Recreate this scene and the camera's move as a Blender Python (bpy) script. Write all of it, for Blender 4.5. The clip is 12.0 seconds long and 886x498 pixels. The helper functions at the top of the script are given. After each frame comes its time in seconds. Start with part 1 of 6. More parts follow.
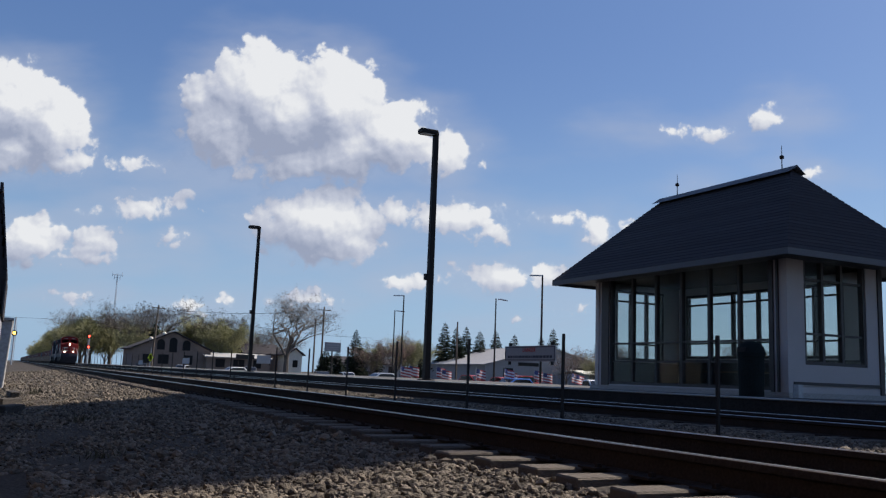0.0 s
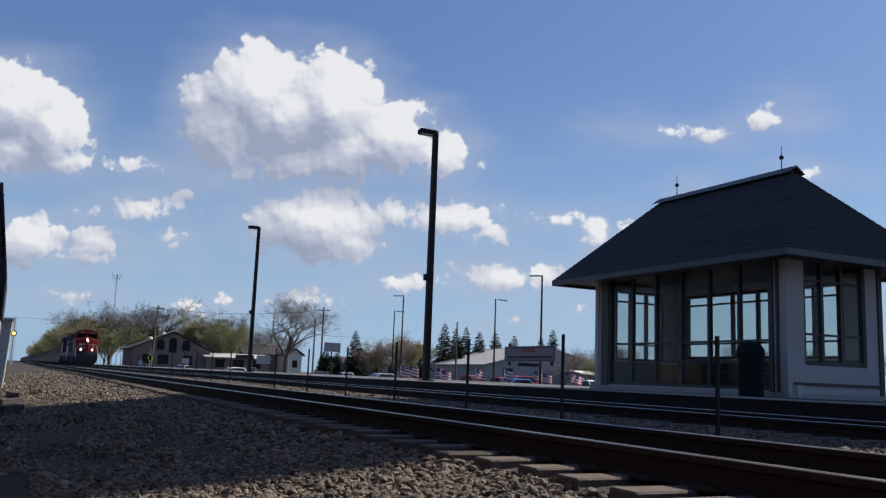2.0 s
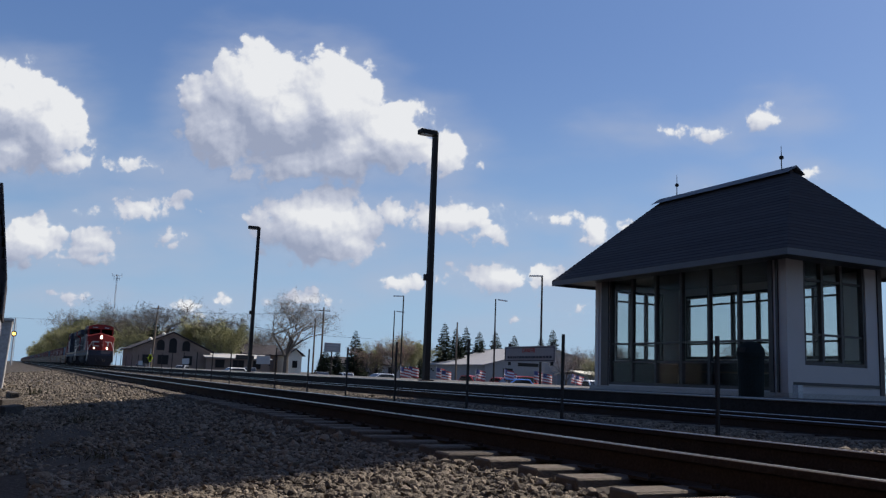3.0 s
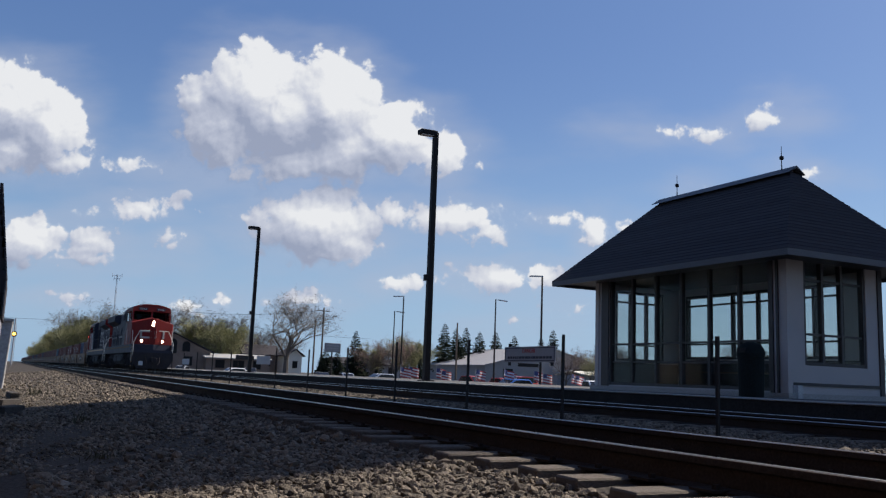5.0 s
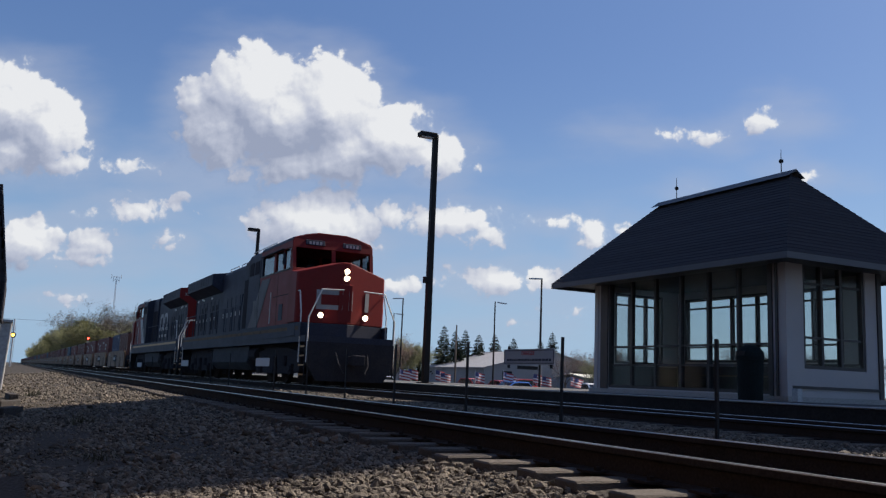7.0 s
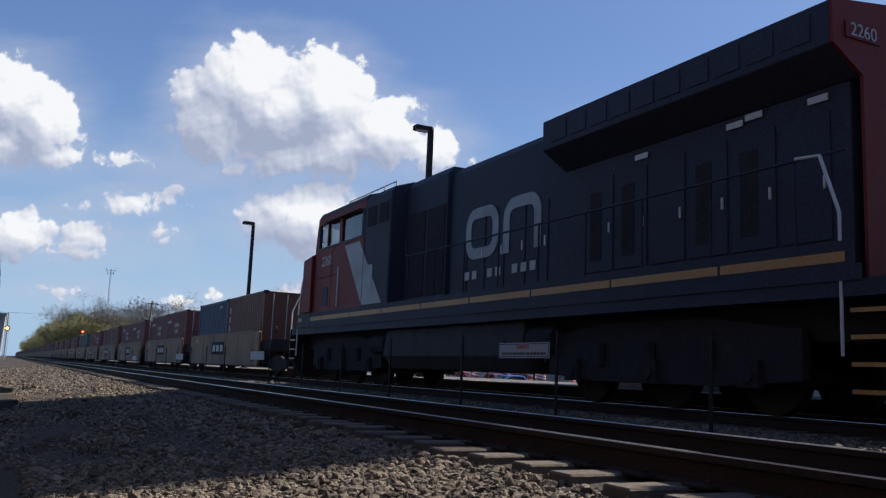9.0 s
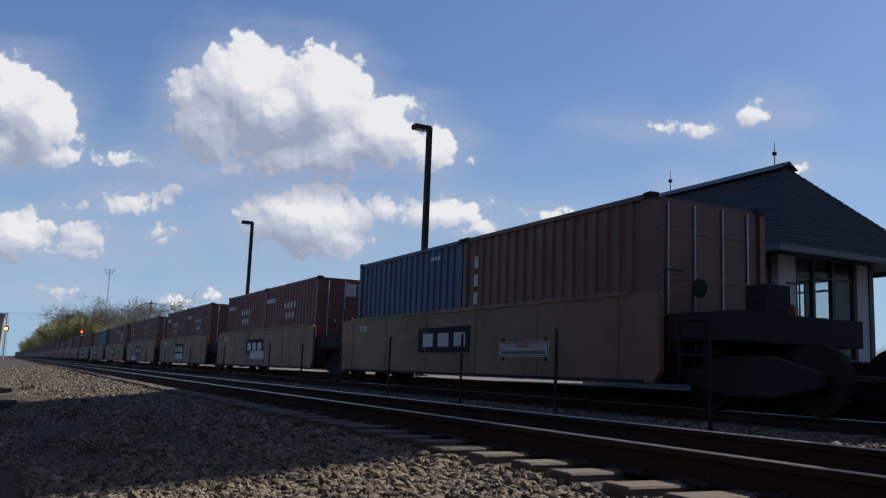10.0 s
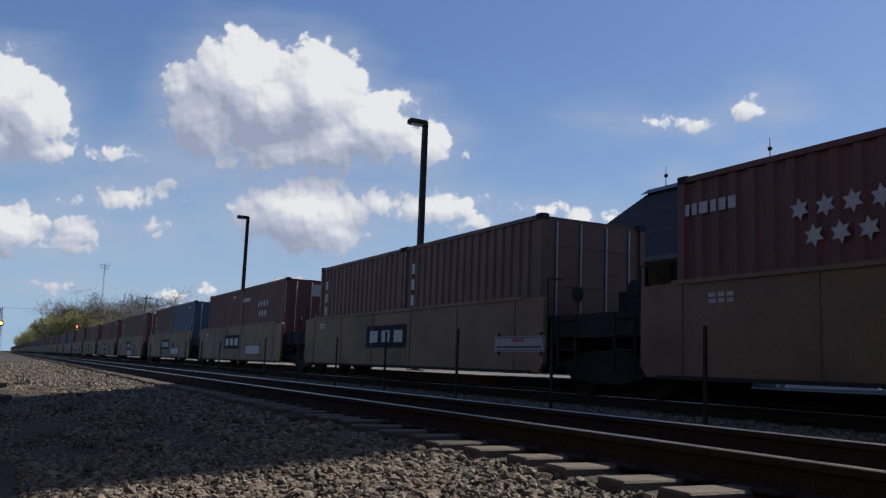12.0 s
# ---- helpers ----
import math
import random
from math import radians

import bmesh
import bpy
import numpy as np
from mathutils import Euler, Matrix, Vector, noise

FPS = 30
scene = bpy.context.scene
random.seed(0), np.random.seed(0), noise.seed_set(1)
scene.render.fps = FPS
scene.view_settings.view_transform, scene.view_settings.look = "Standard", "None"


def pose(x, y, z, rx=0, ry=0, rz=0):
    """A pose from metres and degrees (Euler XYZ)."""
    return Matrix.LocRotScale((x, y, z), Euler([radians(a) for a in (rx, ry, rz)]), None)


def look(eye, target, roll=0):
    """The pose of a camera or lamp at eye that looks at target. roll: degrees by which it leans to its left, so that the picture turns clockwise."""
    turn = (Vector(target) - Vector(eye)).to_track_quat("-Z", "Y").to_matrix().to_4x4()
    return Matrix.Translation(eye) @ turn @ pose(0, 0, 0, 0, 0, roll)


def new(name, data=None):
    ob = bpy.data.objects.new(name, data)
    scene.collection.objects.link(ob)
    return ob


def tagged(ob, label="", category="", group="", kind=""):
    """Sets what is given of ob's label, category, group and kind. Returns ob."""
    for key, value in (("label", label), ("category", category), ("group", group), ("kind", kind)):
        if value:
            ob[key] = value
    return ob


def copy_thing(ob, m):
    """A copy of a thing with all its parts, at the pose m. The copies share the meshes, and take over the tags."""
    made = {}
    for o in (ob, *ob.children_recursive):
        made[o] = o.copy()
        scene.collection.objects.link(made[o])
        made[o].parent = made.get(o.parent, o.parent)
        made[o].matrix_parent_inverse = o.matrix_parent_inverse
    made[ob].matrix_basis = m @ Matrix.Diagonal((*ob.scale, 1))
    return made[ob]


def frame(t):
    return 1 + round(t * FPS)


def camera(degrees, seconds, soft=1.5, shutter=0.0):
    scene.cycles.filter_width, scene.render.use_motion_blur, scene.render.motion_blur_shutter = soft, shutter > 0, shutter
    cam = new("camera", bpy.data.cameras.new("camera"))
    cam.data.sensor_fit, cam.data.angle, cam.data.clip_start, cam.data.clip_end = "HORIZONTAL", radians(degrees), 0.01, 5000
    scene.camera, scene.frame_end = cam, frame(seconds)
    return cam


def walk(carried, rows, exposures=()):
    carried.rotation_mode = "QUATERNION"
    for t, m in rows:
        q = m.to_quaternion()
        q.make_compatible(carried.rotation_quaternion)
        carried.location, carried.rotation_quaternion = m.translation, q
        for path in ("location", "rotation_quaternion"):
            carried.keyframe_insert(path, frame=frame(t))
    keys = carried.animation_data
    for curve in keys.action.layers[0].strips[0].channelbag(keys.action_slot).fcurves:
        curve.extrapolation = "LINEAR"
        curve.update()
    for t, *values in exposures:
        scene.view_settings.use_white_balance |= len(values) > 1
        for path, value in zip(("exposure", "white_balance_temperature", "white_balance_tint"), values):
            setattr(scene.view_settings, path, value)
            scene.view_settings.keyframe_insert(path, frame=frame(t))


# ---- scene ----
FOV = 54.88
cam = camera(FOV, 12.0, soft=1.3)
EYE = (0.0, 0.0, 0.375)
LOOKS = [
    (0.0, 98.505, -2.183, -26.665), (0.5, 98.564, -2.190, -26.677), (1.0, 98.568, -2.205, -26.689),
    (1.5, 98.540, -2.170, -26.684), (2.0, 98.526, -2.190, -26.687), (2.5, 98.538, -2.170, -26.682),
    (3.0, 98.537, -2.160, -26.684), (4.0, 98.545, -2.168, -26.680), (5.0, 98.556, -2.171, -26.677),
    (5.5, 98.607, -2.192, -26.696),
    (6.0, 98.653, -2.240, -26.706), (6.5, 98.655, -2.220, -26.695), (7.0, 98.709, -2.320, -26.734),
    (8.0, 98.520, -2.340, -26.900), (9.0, 98.296, -2.348, -27.073), (9.5, 98.334, -2.308, -27.103),
    (10.0, 98.233, -2.187, -27.117), (10.5, 98.127, -2.087, -27.367), (11.0, 98.101, -2.168, -27.468),
    (11.5, 98.030, -2.113, -27.466), (12.0, 97.891, -2.162, -27.396)]
walk(cam, [(t, pose(*EYE, rx, ry, rz)) for t, rx, ry, rz in LOOKS], exposures=[(0, 0.6, 6300, 13), (7.2, 0.6, 6300, 13), (8.7, 0.88, 6300, 13), (9.0, 0.78, 6300, 13), (9.5, 0.7, 6300, 13), (10, 0.6, 6300, 13), (12, 0.56, 6300, 13)])

# ---- world, sun, exposure ----
SUN_AZ, SUN_EL = 85.0, 44.0          # degrees from the track's direction (+y) towards +x, and above the ground
world = bpy.data.worlds.new("sky")
scene.world = world
world.use_nodes = True
wn = world.node_tree
sky = wn.nodes.new("ShaderNodeTexSky")
sky.sky_type, sky.sun_disc = "NISHITA", False
sky.sun_elevation, sky.sun_rotation = radians(SUN_EL), radians(SUN_AZ)
sky.air_density, sky.dust_density, sky.ozone_density = 1.0, 0.7, 4.5
wn.nodes["Background"].inputs["Strength"].default_value = 0.058
haze = wn.nodes.new("ShaderNodeMix")          # thin pale-blue haze, thicker towards the horizon all round
haze.data_type = "RGBA"
haze.inputs["B"].default_value = (4.1, 6.2, 8.1, 1)
way = wn.nodes.new("ShaderNodeTexCoord")
up = wn.nodes.new("ShaderNodeSeparateXYZ")
wn.links.new(way.outputs["Generated"], up.inputs[0])
thick = wn.nodes.new("ShaderNodeMapRange")
thick.interpolation_type = "SMOOTHERSTEP"
thick.inputs["From Min"].default_value, thick.inputs["From Max"].default_value = -0.1, 0.42
thick.inputs["To Min"].default_value, thick.inputs["To Max"].default_value = 0.80, 0.03
wn.links.new(up.outputs["Z"], thick.inputs["Value"])
wn.links.new(thick.outputs[0], haze.inputs["Factor"])
deep = wn.nodes.new("ShaderNodeMix")          # clean deep blue of spring air
deep.data_type = "RGBA"
deep.inputs["Factor"].default_value = 0.32
deep.inputs["B"].default_value = (1.15, 2.6, 6.7, 1)
wn.links.new(sky.outputs[0], deep.inputs["A"])
wn.links.new(deep.outputs["Result"], haze.inputs["A"])
wn.links.new(haze.outputs["Result"], wn.nodes["Background"].inputs["Color"])
sun = new("sun", bpy.data.lights.new("sun", "SUN"))
sun.data.energy, sun.data.angle, sun.data.color = 5.0, radians(0.6), (1.0, 0.90, 0.75)
sd = Vector((math.sin(radians(SUN_AZ)) * math.cos(radians(SUN_EL)), math.cos(radians(SUN_AZ)) * math.cos(radians(SUN_EL)), math.sin(radians(SUN_EL))))
sun.matrix_world = look(sd * 100, (0, 0, 0))


# ---- materials ----
def nodes_of(name):
    m = bpy.data.materials.new(name)
    m.use_nodes = True
    nt = m.node_tree
    return m, nt, nt.nodes["Principled BSDF"]


def mat(name, base, rough=0.7, metal=0.0, var=0.25, fine=30.0, coarse=2.0, bump=0.2, dirt=None, dirt_amount=0.35, stretch=(1, 1, 1), per_piece=0.0, spec=0.5):
    """Two scales of variation, a dirt colour in blotches, fine relief."""
    m, nt, bsdf = nodes_of(name)
    co = nt.nodes.new("ShaderNodeTexCoord")
    mp = nt.nodes.new("ShaderNodeMapping")
    mp.inputs["Scale"].default_value = stretch
    nt.links.new(co.outputs["Object"], mp.inputs["Vector"])
    a = nt.nodes.new("ShaderNodeTexNoise")
    a.inputs["Scale"].default_value, a.inputs["Detail"].default_value = fine, 5
    b = nt.nodes.new("ShaderNodeTexNoise")
    b.inputs["Scale"].default_value, b.inputs["Detail"].default_value = coarse, 6
    for n in (a, b):
        nt.links.new(mp.outputs[0], n.inputs["Vector"])
    ramp = nt.nodes.new("ShaderNodeMapRange")
    ramp.inputs["From Min"].default_value, ramp.inputs["From Max"].default_value = 0.3, 0.7
    ramp.inputs["To Min"].default_value, ramp.inputs["To Max"].default_value = 1 - var, 1 + var
    nt.links.new(a.outputs["Fac"], ramp.inputs["Value"])
    tone = nt.nodes.new("ShaderNodeHueSaturation")
    tone.inputs["Color"].default_value = (*base, 1)
    value = ramp.outputs[0]
    if per_piece:
        oi = nt.nodes.new("ShaderNodeObjectInfo")
        gi = nt.nodes.new("ShaderNodeNewGeometry")
        ad = nt.nodes.new("ShaderNodeMath")
        ad.operation = "ADD"
        nt.links.new(oi.outputs["Random"], ad.inputs[0])
        nt.links.new(gi.outputs["Random Per Island"], ad.inputs[1])
        fr = nt.nodes.new("ShaderNodeMath")
        fr.operation = "FRACT"
        nt.links.new(ad.outputs[0], fr.inputs[0])
        mr = nt.nodes.new("ShaderNodeMapRange")
        mr.inputs["To Min"].default_value, mr.inputs["To Max"].default_value = 1 - per_piece, 1 + per_piece
        nt.links.new(fr.outputs[0], mr.inputs["Value"])
        mu = nt.nodes.new("ShaderNodeMath")
        mu.operation = "MULTIPLY"
        nt.links.new(mr.outputs[0], mu.inputs[0])
        nt.links.new(value, mu.inputs[1])
        value = mu.outputs[0]
    nt.links.new(value, tone.inputs["Value"])
    mix = nt.nodes.new("ShaderNodeMix")
    mix.data_type = "RGBA"
    mk = nt.nodes.new("ShaderNodeMapRange")
    mk.inputs["From Min"].default_value, mk.inputs["From Max"].default_value = 0.48, 0.72
    mk.inputs["To Max"].default_value = dirt_amount if dirt else 0.0
    nt.links.new(b.outputs["Fac"], mk.inputs["Value"])
    nt.links.new(mk.outputs[0], mix.inputs["Factor"])
    nt.links.new(tone.outputs[0], mix.inputs["A"])
    mix.inputs["B"].default_value = (*(dirt or base), 1)
    nt.links.new(mix.outputs["Result"], bsdf.inputs["Base Color"])
    rr = nt.nodes.new("ShaderNodeMapRange")
    rr.inputs["To Min"].default_value, rr.inputs["To Max"].default_value = max(0.03, rough - 0.12), min(1, rough + 0.12)
    nt.links.new(b.outputs["Fac"], rr.inputs["Value"])
    nt.links.new(rr.outputs[0], bsdf.inputs["Roughness"])
    bsdf.inputs["Metallic"].default_value = metal
    bsdf.inputs["Specular IOR Level"].default_value = spec
    if bump:
        bp = nt.nodes.new("ShaderNodeBump")
        bp.inputs["Strength"].default_value, bp.inputs["Distance"].default_value = bump, 0.02
        nt.links.new(a.outputs["Fac"], bp.inputs["Height"])
        nt.links.new(bp.outputs[0], bsdf.inputs["Normal"])
    return m


def glow(name, colour, strength):
    m, nt, bsdf = nodes_of(name)
    bsdf.inputs["Base Color"].default_value = (*colour, 1)
    bsdf.inputs["Emission Color"].default_value = (*colour, 1)
    bsdf.inputs["Emission Strength"].default_value = strength
    return m


def glass_mat(name, tint=(0.9, 0.95, 1.0)):
    """A thin pane: lets light straight through, with a mirror's share by the angle."""
    m, nt, bsdf = nodes_of(name)
    nt.nodes.remove(bsdf)
    tr = nt.nodes.new("ShaderNodeBsdfTransparent")
    tr.inputs["Color"].default_value = (*tint, 1)
    gl = nt.nodes.new("ShaderNodeBsdfGlossy")
    gl.inputs["Roughness"].default_value = 0.03
    lw = nt.nodes.new("ShaderNodeLayerWeight")
    lw.inputs["Blend"].default_value = 0.5
    fr = nt.nodes.new("ShaderNodeMath")
    fr.operation = "POWER"
    fr.inputs[1].default_value = 4.0
    nt.links.new(lw.outputs["Facing"], fr.inputs[0])
    mx = nt.nodes.new("ShaderNodeMixShader")
    nt.links.new(fr.outputs[0], mx.inputs[0])
    nt.links.new(tr.outputs[0], mx.inputs[1])
    nt.links.new(gl.outputs[0], mx.inputs[2])
    nt.links.new(mx.outputs[0], nt.nodes["Material Output"].inputs["Surface"])
    return m


BALLAST = mat("ballast", (0.048, 0.041, 0.035), 0.95, spec=0.15, fine=28, coarse=1.2, var=0.55, bump=1.0, dirt=(0.075, 0.067, 0.058), dirt_amount=0.6)
STONE = mat("crushed_stone", (0.135, 0.113, 0.088), 0.9, spec=0.2, fine=60, coarse=9, var=0.25, bump=0.5, dirt=(0.055, 0.047, 0.038), per_piece=0.6)
TIE = mat("creosoted_timber", (0.032, 0.026, 0.022), 0.9, fine=40, coarse=3, var=0.4, bump=0.6, dirt=(0.06, 0.05, 0.042), stretch=(1, 6, 6))
TIE_END = mat("weathered_timber", (0.092, 0.074, 0.058), 0.9, fine=40, coarse=3, var=0.4, bump=0.7, dirt=(0.08, 0.06, 0.05), stretch=(1, 6, 6))
RAIL_RUST = mat("rusty_rail", (0.036, 0.027, 0.023), 0.9, 0.0, spec=0.1, fine=50, coarse=4, bump=0.3, dirt=(0.018, 0.014, 0.012))
RAIL_TOP = mat("polished_rail", (0.5, 0.5, 0.5), 0.32, 1.0, fine=60, coarse=4, var=0.1, bump=0.03)
CONCRETE = mat("platform_concrete", (0.34, 0.33, 0.31), 0.9, spec=0.2, fine=40, coarse=1.5, bump=0.25, dirt=(0.25, 0.24, 0.22))
DARK_BRICK = mat("dark_brick", (0.075, 0.05, 0.042), 0.9, fine=14, coarse=1.0, bump=0.3, dirt=(0.05, 0.04, 0.035))
# platform body: the shade on its track-side face is put into this near-black
CURB = mat("shaded_platform_face", (0.028, 0.026, 0.025), 0.95, spec=0.08, fine=25, coarse=2, bump=0.4, dirt=(0.05, 0.045, 0.04))
GRASS = mat("spring_grass", (0.10, 0.12, 0.045), 0.95, fine=18, coarse=0.3, var=0.5, bump=0.6, dirt=(0.16, 0.14, 0.09))
ASPHALT = mat("asphalt", (0.06, 0.06, 0.062), 0.9, fine=60, coarse=0.5, bump=0.3, dirt=(0.11, 0.11, 0.11))
# ballast darkened in its colour, standing in for the shade round the rails
DARK_BALLAST = mat("shade_toned_ballast", (0.036, 0.032, 0.030), 0.95, spec=0.08, fine=28, coarse=1.2, var=0.5, bump=1.0, dirt=(0.015, 0.013, 0.012), dirt_amount=0.6)
BLACK_STEEL = mat("dark_bronze_paint", (0.020, 0.018, 0.018), 0.65, 0.0, spec=0.2, fine=50, coarse=3, bump=0.05)
GALV = mat("galvanised_steel", (0.36, 0.37, 0.39), 0.5, 0.6, fine=40, coarse=4, bump=0.08)
SHINGLE = mat("asphalt_shingle", (0.036, 0.033, 0.038), 0.95, spec=0.25, fine=60, coarse=1.2, var=0.45, bump=0.6, dirt=(0.05, 0.048, 0.052), per_piece=0.12)
STUCCO = mat("grey_stucco", (0.43, 0.40, 0.385), 0.9, fine=80, coarse=1.5, var=0.12, bump=0.35, dirt=(0.36, 0.33, 0.32))
WOOD_BROWN = mat("bench_timber", (0.10, 0.06, 0.035), 0.6, fine=30, coarse=3, bump=0.15, dirt=(0.07, 0.04, 0.025), stretch=(6, 1, 6))
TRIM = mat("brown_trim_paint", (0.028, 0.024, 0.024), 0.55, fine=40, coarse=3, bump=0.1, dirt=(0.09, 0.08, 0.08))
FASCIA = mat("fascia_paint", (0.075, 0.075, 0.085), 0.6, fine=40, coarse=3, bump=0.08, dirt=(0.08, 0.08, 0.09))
GLASS = glass_mat("window_glass", (0.86, 0.88, 0.87))
CAB_GLASS = glass_mat("tinted_cab_glass", (0.62, 0.66, 0.68))
DARK_GLASS = mat("dark_cab_glass", (0.012, 0.014, 0.018), 0.08, 0.0, var=0.05, bump=0.0)
RED = mat("red_loco_paint", (0.155, 0.014, 0.013), 0.55, spec=0.18, fine=25, coarse=1.3, var=0.15, bump=0.06, dirt=(0.11, 0.022, 0.018))
BLACK = mat("black_loco_paint", (0.036, 0.039, 0.056), 0.6, spec=0.14, fine=25, coarse=1.2, var=0.25, bump=0.06, dirt=(0.05, 0.046, 0.045))
WHITE = mat("white_loco_paint", (0.27, 0.265, 0.265), 0.5, fine=25, coarse=1.5, var=0.12, bump=0.05, dirt=(0.17, 0.155, 0.15), dirt_amount=0.6)
# darker copies of WHITE and STRIPE, for the lead locomotive's sides and tail
DULL_WHITE = mat("dull_white_paint", (0.11, 0.105, 0.105), 0.65, spec=0.2, fine=25, coarse=1.5, var=0.15, bump=0.05, dirt=(0.06, 0.055, 0.055), dirt_amount=0.7)
DULL_STRIPE = mat("dull_stripe", (0.10, 0.06, 0.03), 0.7, spec=0.2, fine=25, coarse=2, var=0.15, bump=0.04, dirt=(0.05, 0.035, 0.03), dirt_amount=0.7)
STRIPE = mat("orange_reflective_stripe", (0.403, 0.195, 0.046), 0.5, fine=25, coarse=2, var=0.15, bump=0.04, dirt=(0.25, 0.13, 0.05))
UNDER = mat("grimy_underframe", (0.037, 0.035, 0.039), 0.95, 0.0, spec=0.05, fine=30, coarse=3, bump=0.3, dirt=(0.065, 0.056, 0.05))
TANK = mat("fuel_tank_grey", (0.055, 0.055, 0.058), 0.85, spec=0.15, fine=30, coarse=2, bump=0.15, dirt=(0.03, 0.028, 0.026))
HANDRAIL = mat("pale_handrail_paint", (0.55, 0.54, 0.52), 0.5, var=0.1, bump=0.0)
WELL = mat("yellow_well_car_paint", (0.185, 0.102, 0.052), 0.65, fine=22, coarse=1.0, var=0.18, bump=0.08, dirt=(0.09, 0.055, 0.035), dirt_amount=0.7)
BOX_RED = mat("oxide_red_container", (0.13, 0.036, 0.03), 0.6, fine=20, coarse=1.4, var=0.18, bump=0.06, dirt=(0.07, 0.028, 0.022))
BOX_BROWN = mat("brown_container", (0.125, 0.047, 0.033), 0.6, fine=20, coarse=1.4, var=0.18, bump=0.06, dirt=(0.075, 0.035, 0.025))
BOX_BLUE = mat("navy_blue_container", (0.017, 0.032, 0.082), 0.55, fine=20, coarse=1.4, var=0.18, bump=0.06, dirt=(0.02, 0.03, 0.06))
BOX_TEAL = mat("slate_blue_container", (0.035, 0.07, 0.105), 0.55, fine=20, coarse=1.4, var=0.18, bump=0.06, dirt=(0.03, 0.045, 0.06))
MARK = mat("white_marking", (0.42, 0.405, 0.385), 0.6, fine=30, coarse=5, var=0.15, bump=0.0, dirt=(0.3, 0.26, 0.23), dirt_amount=0.7)
SIGN_WHITE = mat("white_sign_face", (0.37, 0.375, 0.39), 0.6, var=0.05, bump=0.0, spec=0.2, dirt=(0.36, 0.36, 0.36))
SIGN_INK = mat("sign_ink", (0.03, 0.03, 0.05), 0.6, var=0.05, bump=0.0)
SIGN_RED = mat("sign_red", (0.45, 0.03, 0.03), 0.6, var=0.05, bump=0.0)
HEADLIGHT = glow("headlight_glow", (1.0, 0.70, 0.38), 40.0)
RED_LIGHT = glow("red_signal_glow", (1.0, 0.06, 0.03), 6.0)
AMBER_LIGHT = glow("amber_signal_glow", (1.0, 0.5, 0.08), 4.0)


# ---- mesh helpers ----
def box(bm, c, s, r=None):
    """A box of size s round c, turned by the matrix r."""
    vs = []
    for dx, dy, dz in ((-1, -1, -1), (1, -1, -1), (1, 1, -1), (-1, 1, -1), (-1, -1, 1), (1, -1, 1), (1, 1, 1), (-1, 1, 1)):
        v = Vector((dx * s[0] / 2, dy * s[1] / 2, dz * s[2] / 2))
        vs.append(bm.verts.new(Vector(c) + (r @ v if r else v)))
    for f in ((3, 2, 1, 0), (4, 5, 6, 7), (0, 1, 5, 4), (1, 2, 6, 5), (2, 3, 7, 6), (3, 0, 4, 7)):
        bm.faces.new([vs[i] for i in f])
    return bm


def span(bm, a, b):
    """A box between two opposite corners."""
    return box(bm, [(a[i] + b[i]) / 2 for i in range(3)], [abs(b[i] - a[i]) for i in range(3)])


def rod(bm, a, b, r, r2=None, n=8):
    """A round bar from a to b, tapering to r2."""
    a, b = Vector(a), Vector(b)
    d = (b - a).normalized()
    u = d.orthogonal().normalized()
    w = d.cross(u)
    rings = []
    for p, q in ((a, r), (b, r if r2 is None else r2)):
        rings.append([bm.verts.new(p + (u * math.cos(k * math.tau / n) + w * math.sin(k * math.tau / n)) * q) for k in range(n)])
    for k in range(n):
        bm.faces.new((rings[0][k], rings[0][(k + 1) % n], rings[1][(k + 1) % n], rings[1][k]))
    bm.faces.new(rings[0][::-1])
    bm.faces.new(rings[1])
    return bm


def pipe(bm, pts, r, n=6):
    for a, b in zip(pts, pts[1:]):
        rod(bm, a, b, r, n=n)
    return bm


def prism(bm, poly, lo, hi, axis):
    """A polygon pushed along an axis from lo to hi; its points are given in the other two axes, in order."""
    def at(p, h):
        q = list(p)
        q.insert(axis, h)
        return q
    a = [bm.verts.new(at(p, lo)) for p in poly]
    b = [bm.verts.new(at(p, hi)) for p in poly]
    n = len(poly)
    for k in range(n):
        bm.faces.new((a[k], a[(k + 1) % n], b[(k + 1) % n], b[k]))
    bm.faces.new(a[::-1])
    bm.faces.new(b)
    return bm


def ball(bm, c, r, squash=1.0, sub=1):
    m = Matrix.Translation(c) @ Matrix.Diagonal((r, r, r * squash, 1))
    bmesh.ops.create_icosphere(bm, subdivisions=sub, radius=1, matrix=m)
    return bm


def part(name, bm, material, parent=None, label="", smooth=False, bevel=0.0):
    me = bpy.data.meshes.new(name)
    bmesh.ops.recalc_face_normals(bm, faces=bm.faces[:])
    bm.to_mesh(me)
    bm.free()
    me.materials.append(material)
    if smooth:
        me.polygons.foreach_set("use_smooth", [True] * len(me.polygons))
    ob = new(name, me)
    ob.parent = parent
    if label:
        ob["label"] = label
    if bevel:
        md = ob.modifiers.new("worn_edge", "BEVEL")
        md.width, md.segments, md.limit_method = bevel, 2, "ANGLE"
    return ob


def B():
    return bmesh.new()


def thing(name, label, category, group="", kind="", at=(0, 0, 0), rz=0):
    ob = new(name)
    ob.empty_display_size = 0.2
    ob.matrix_basis = pose(*at, 0, 0, rz)
    return tagged(ob, label, category, group, kind)


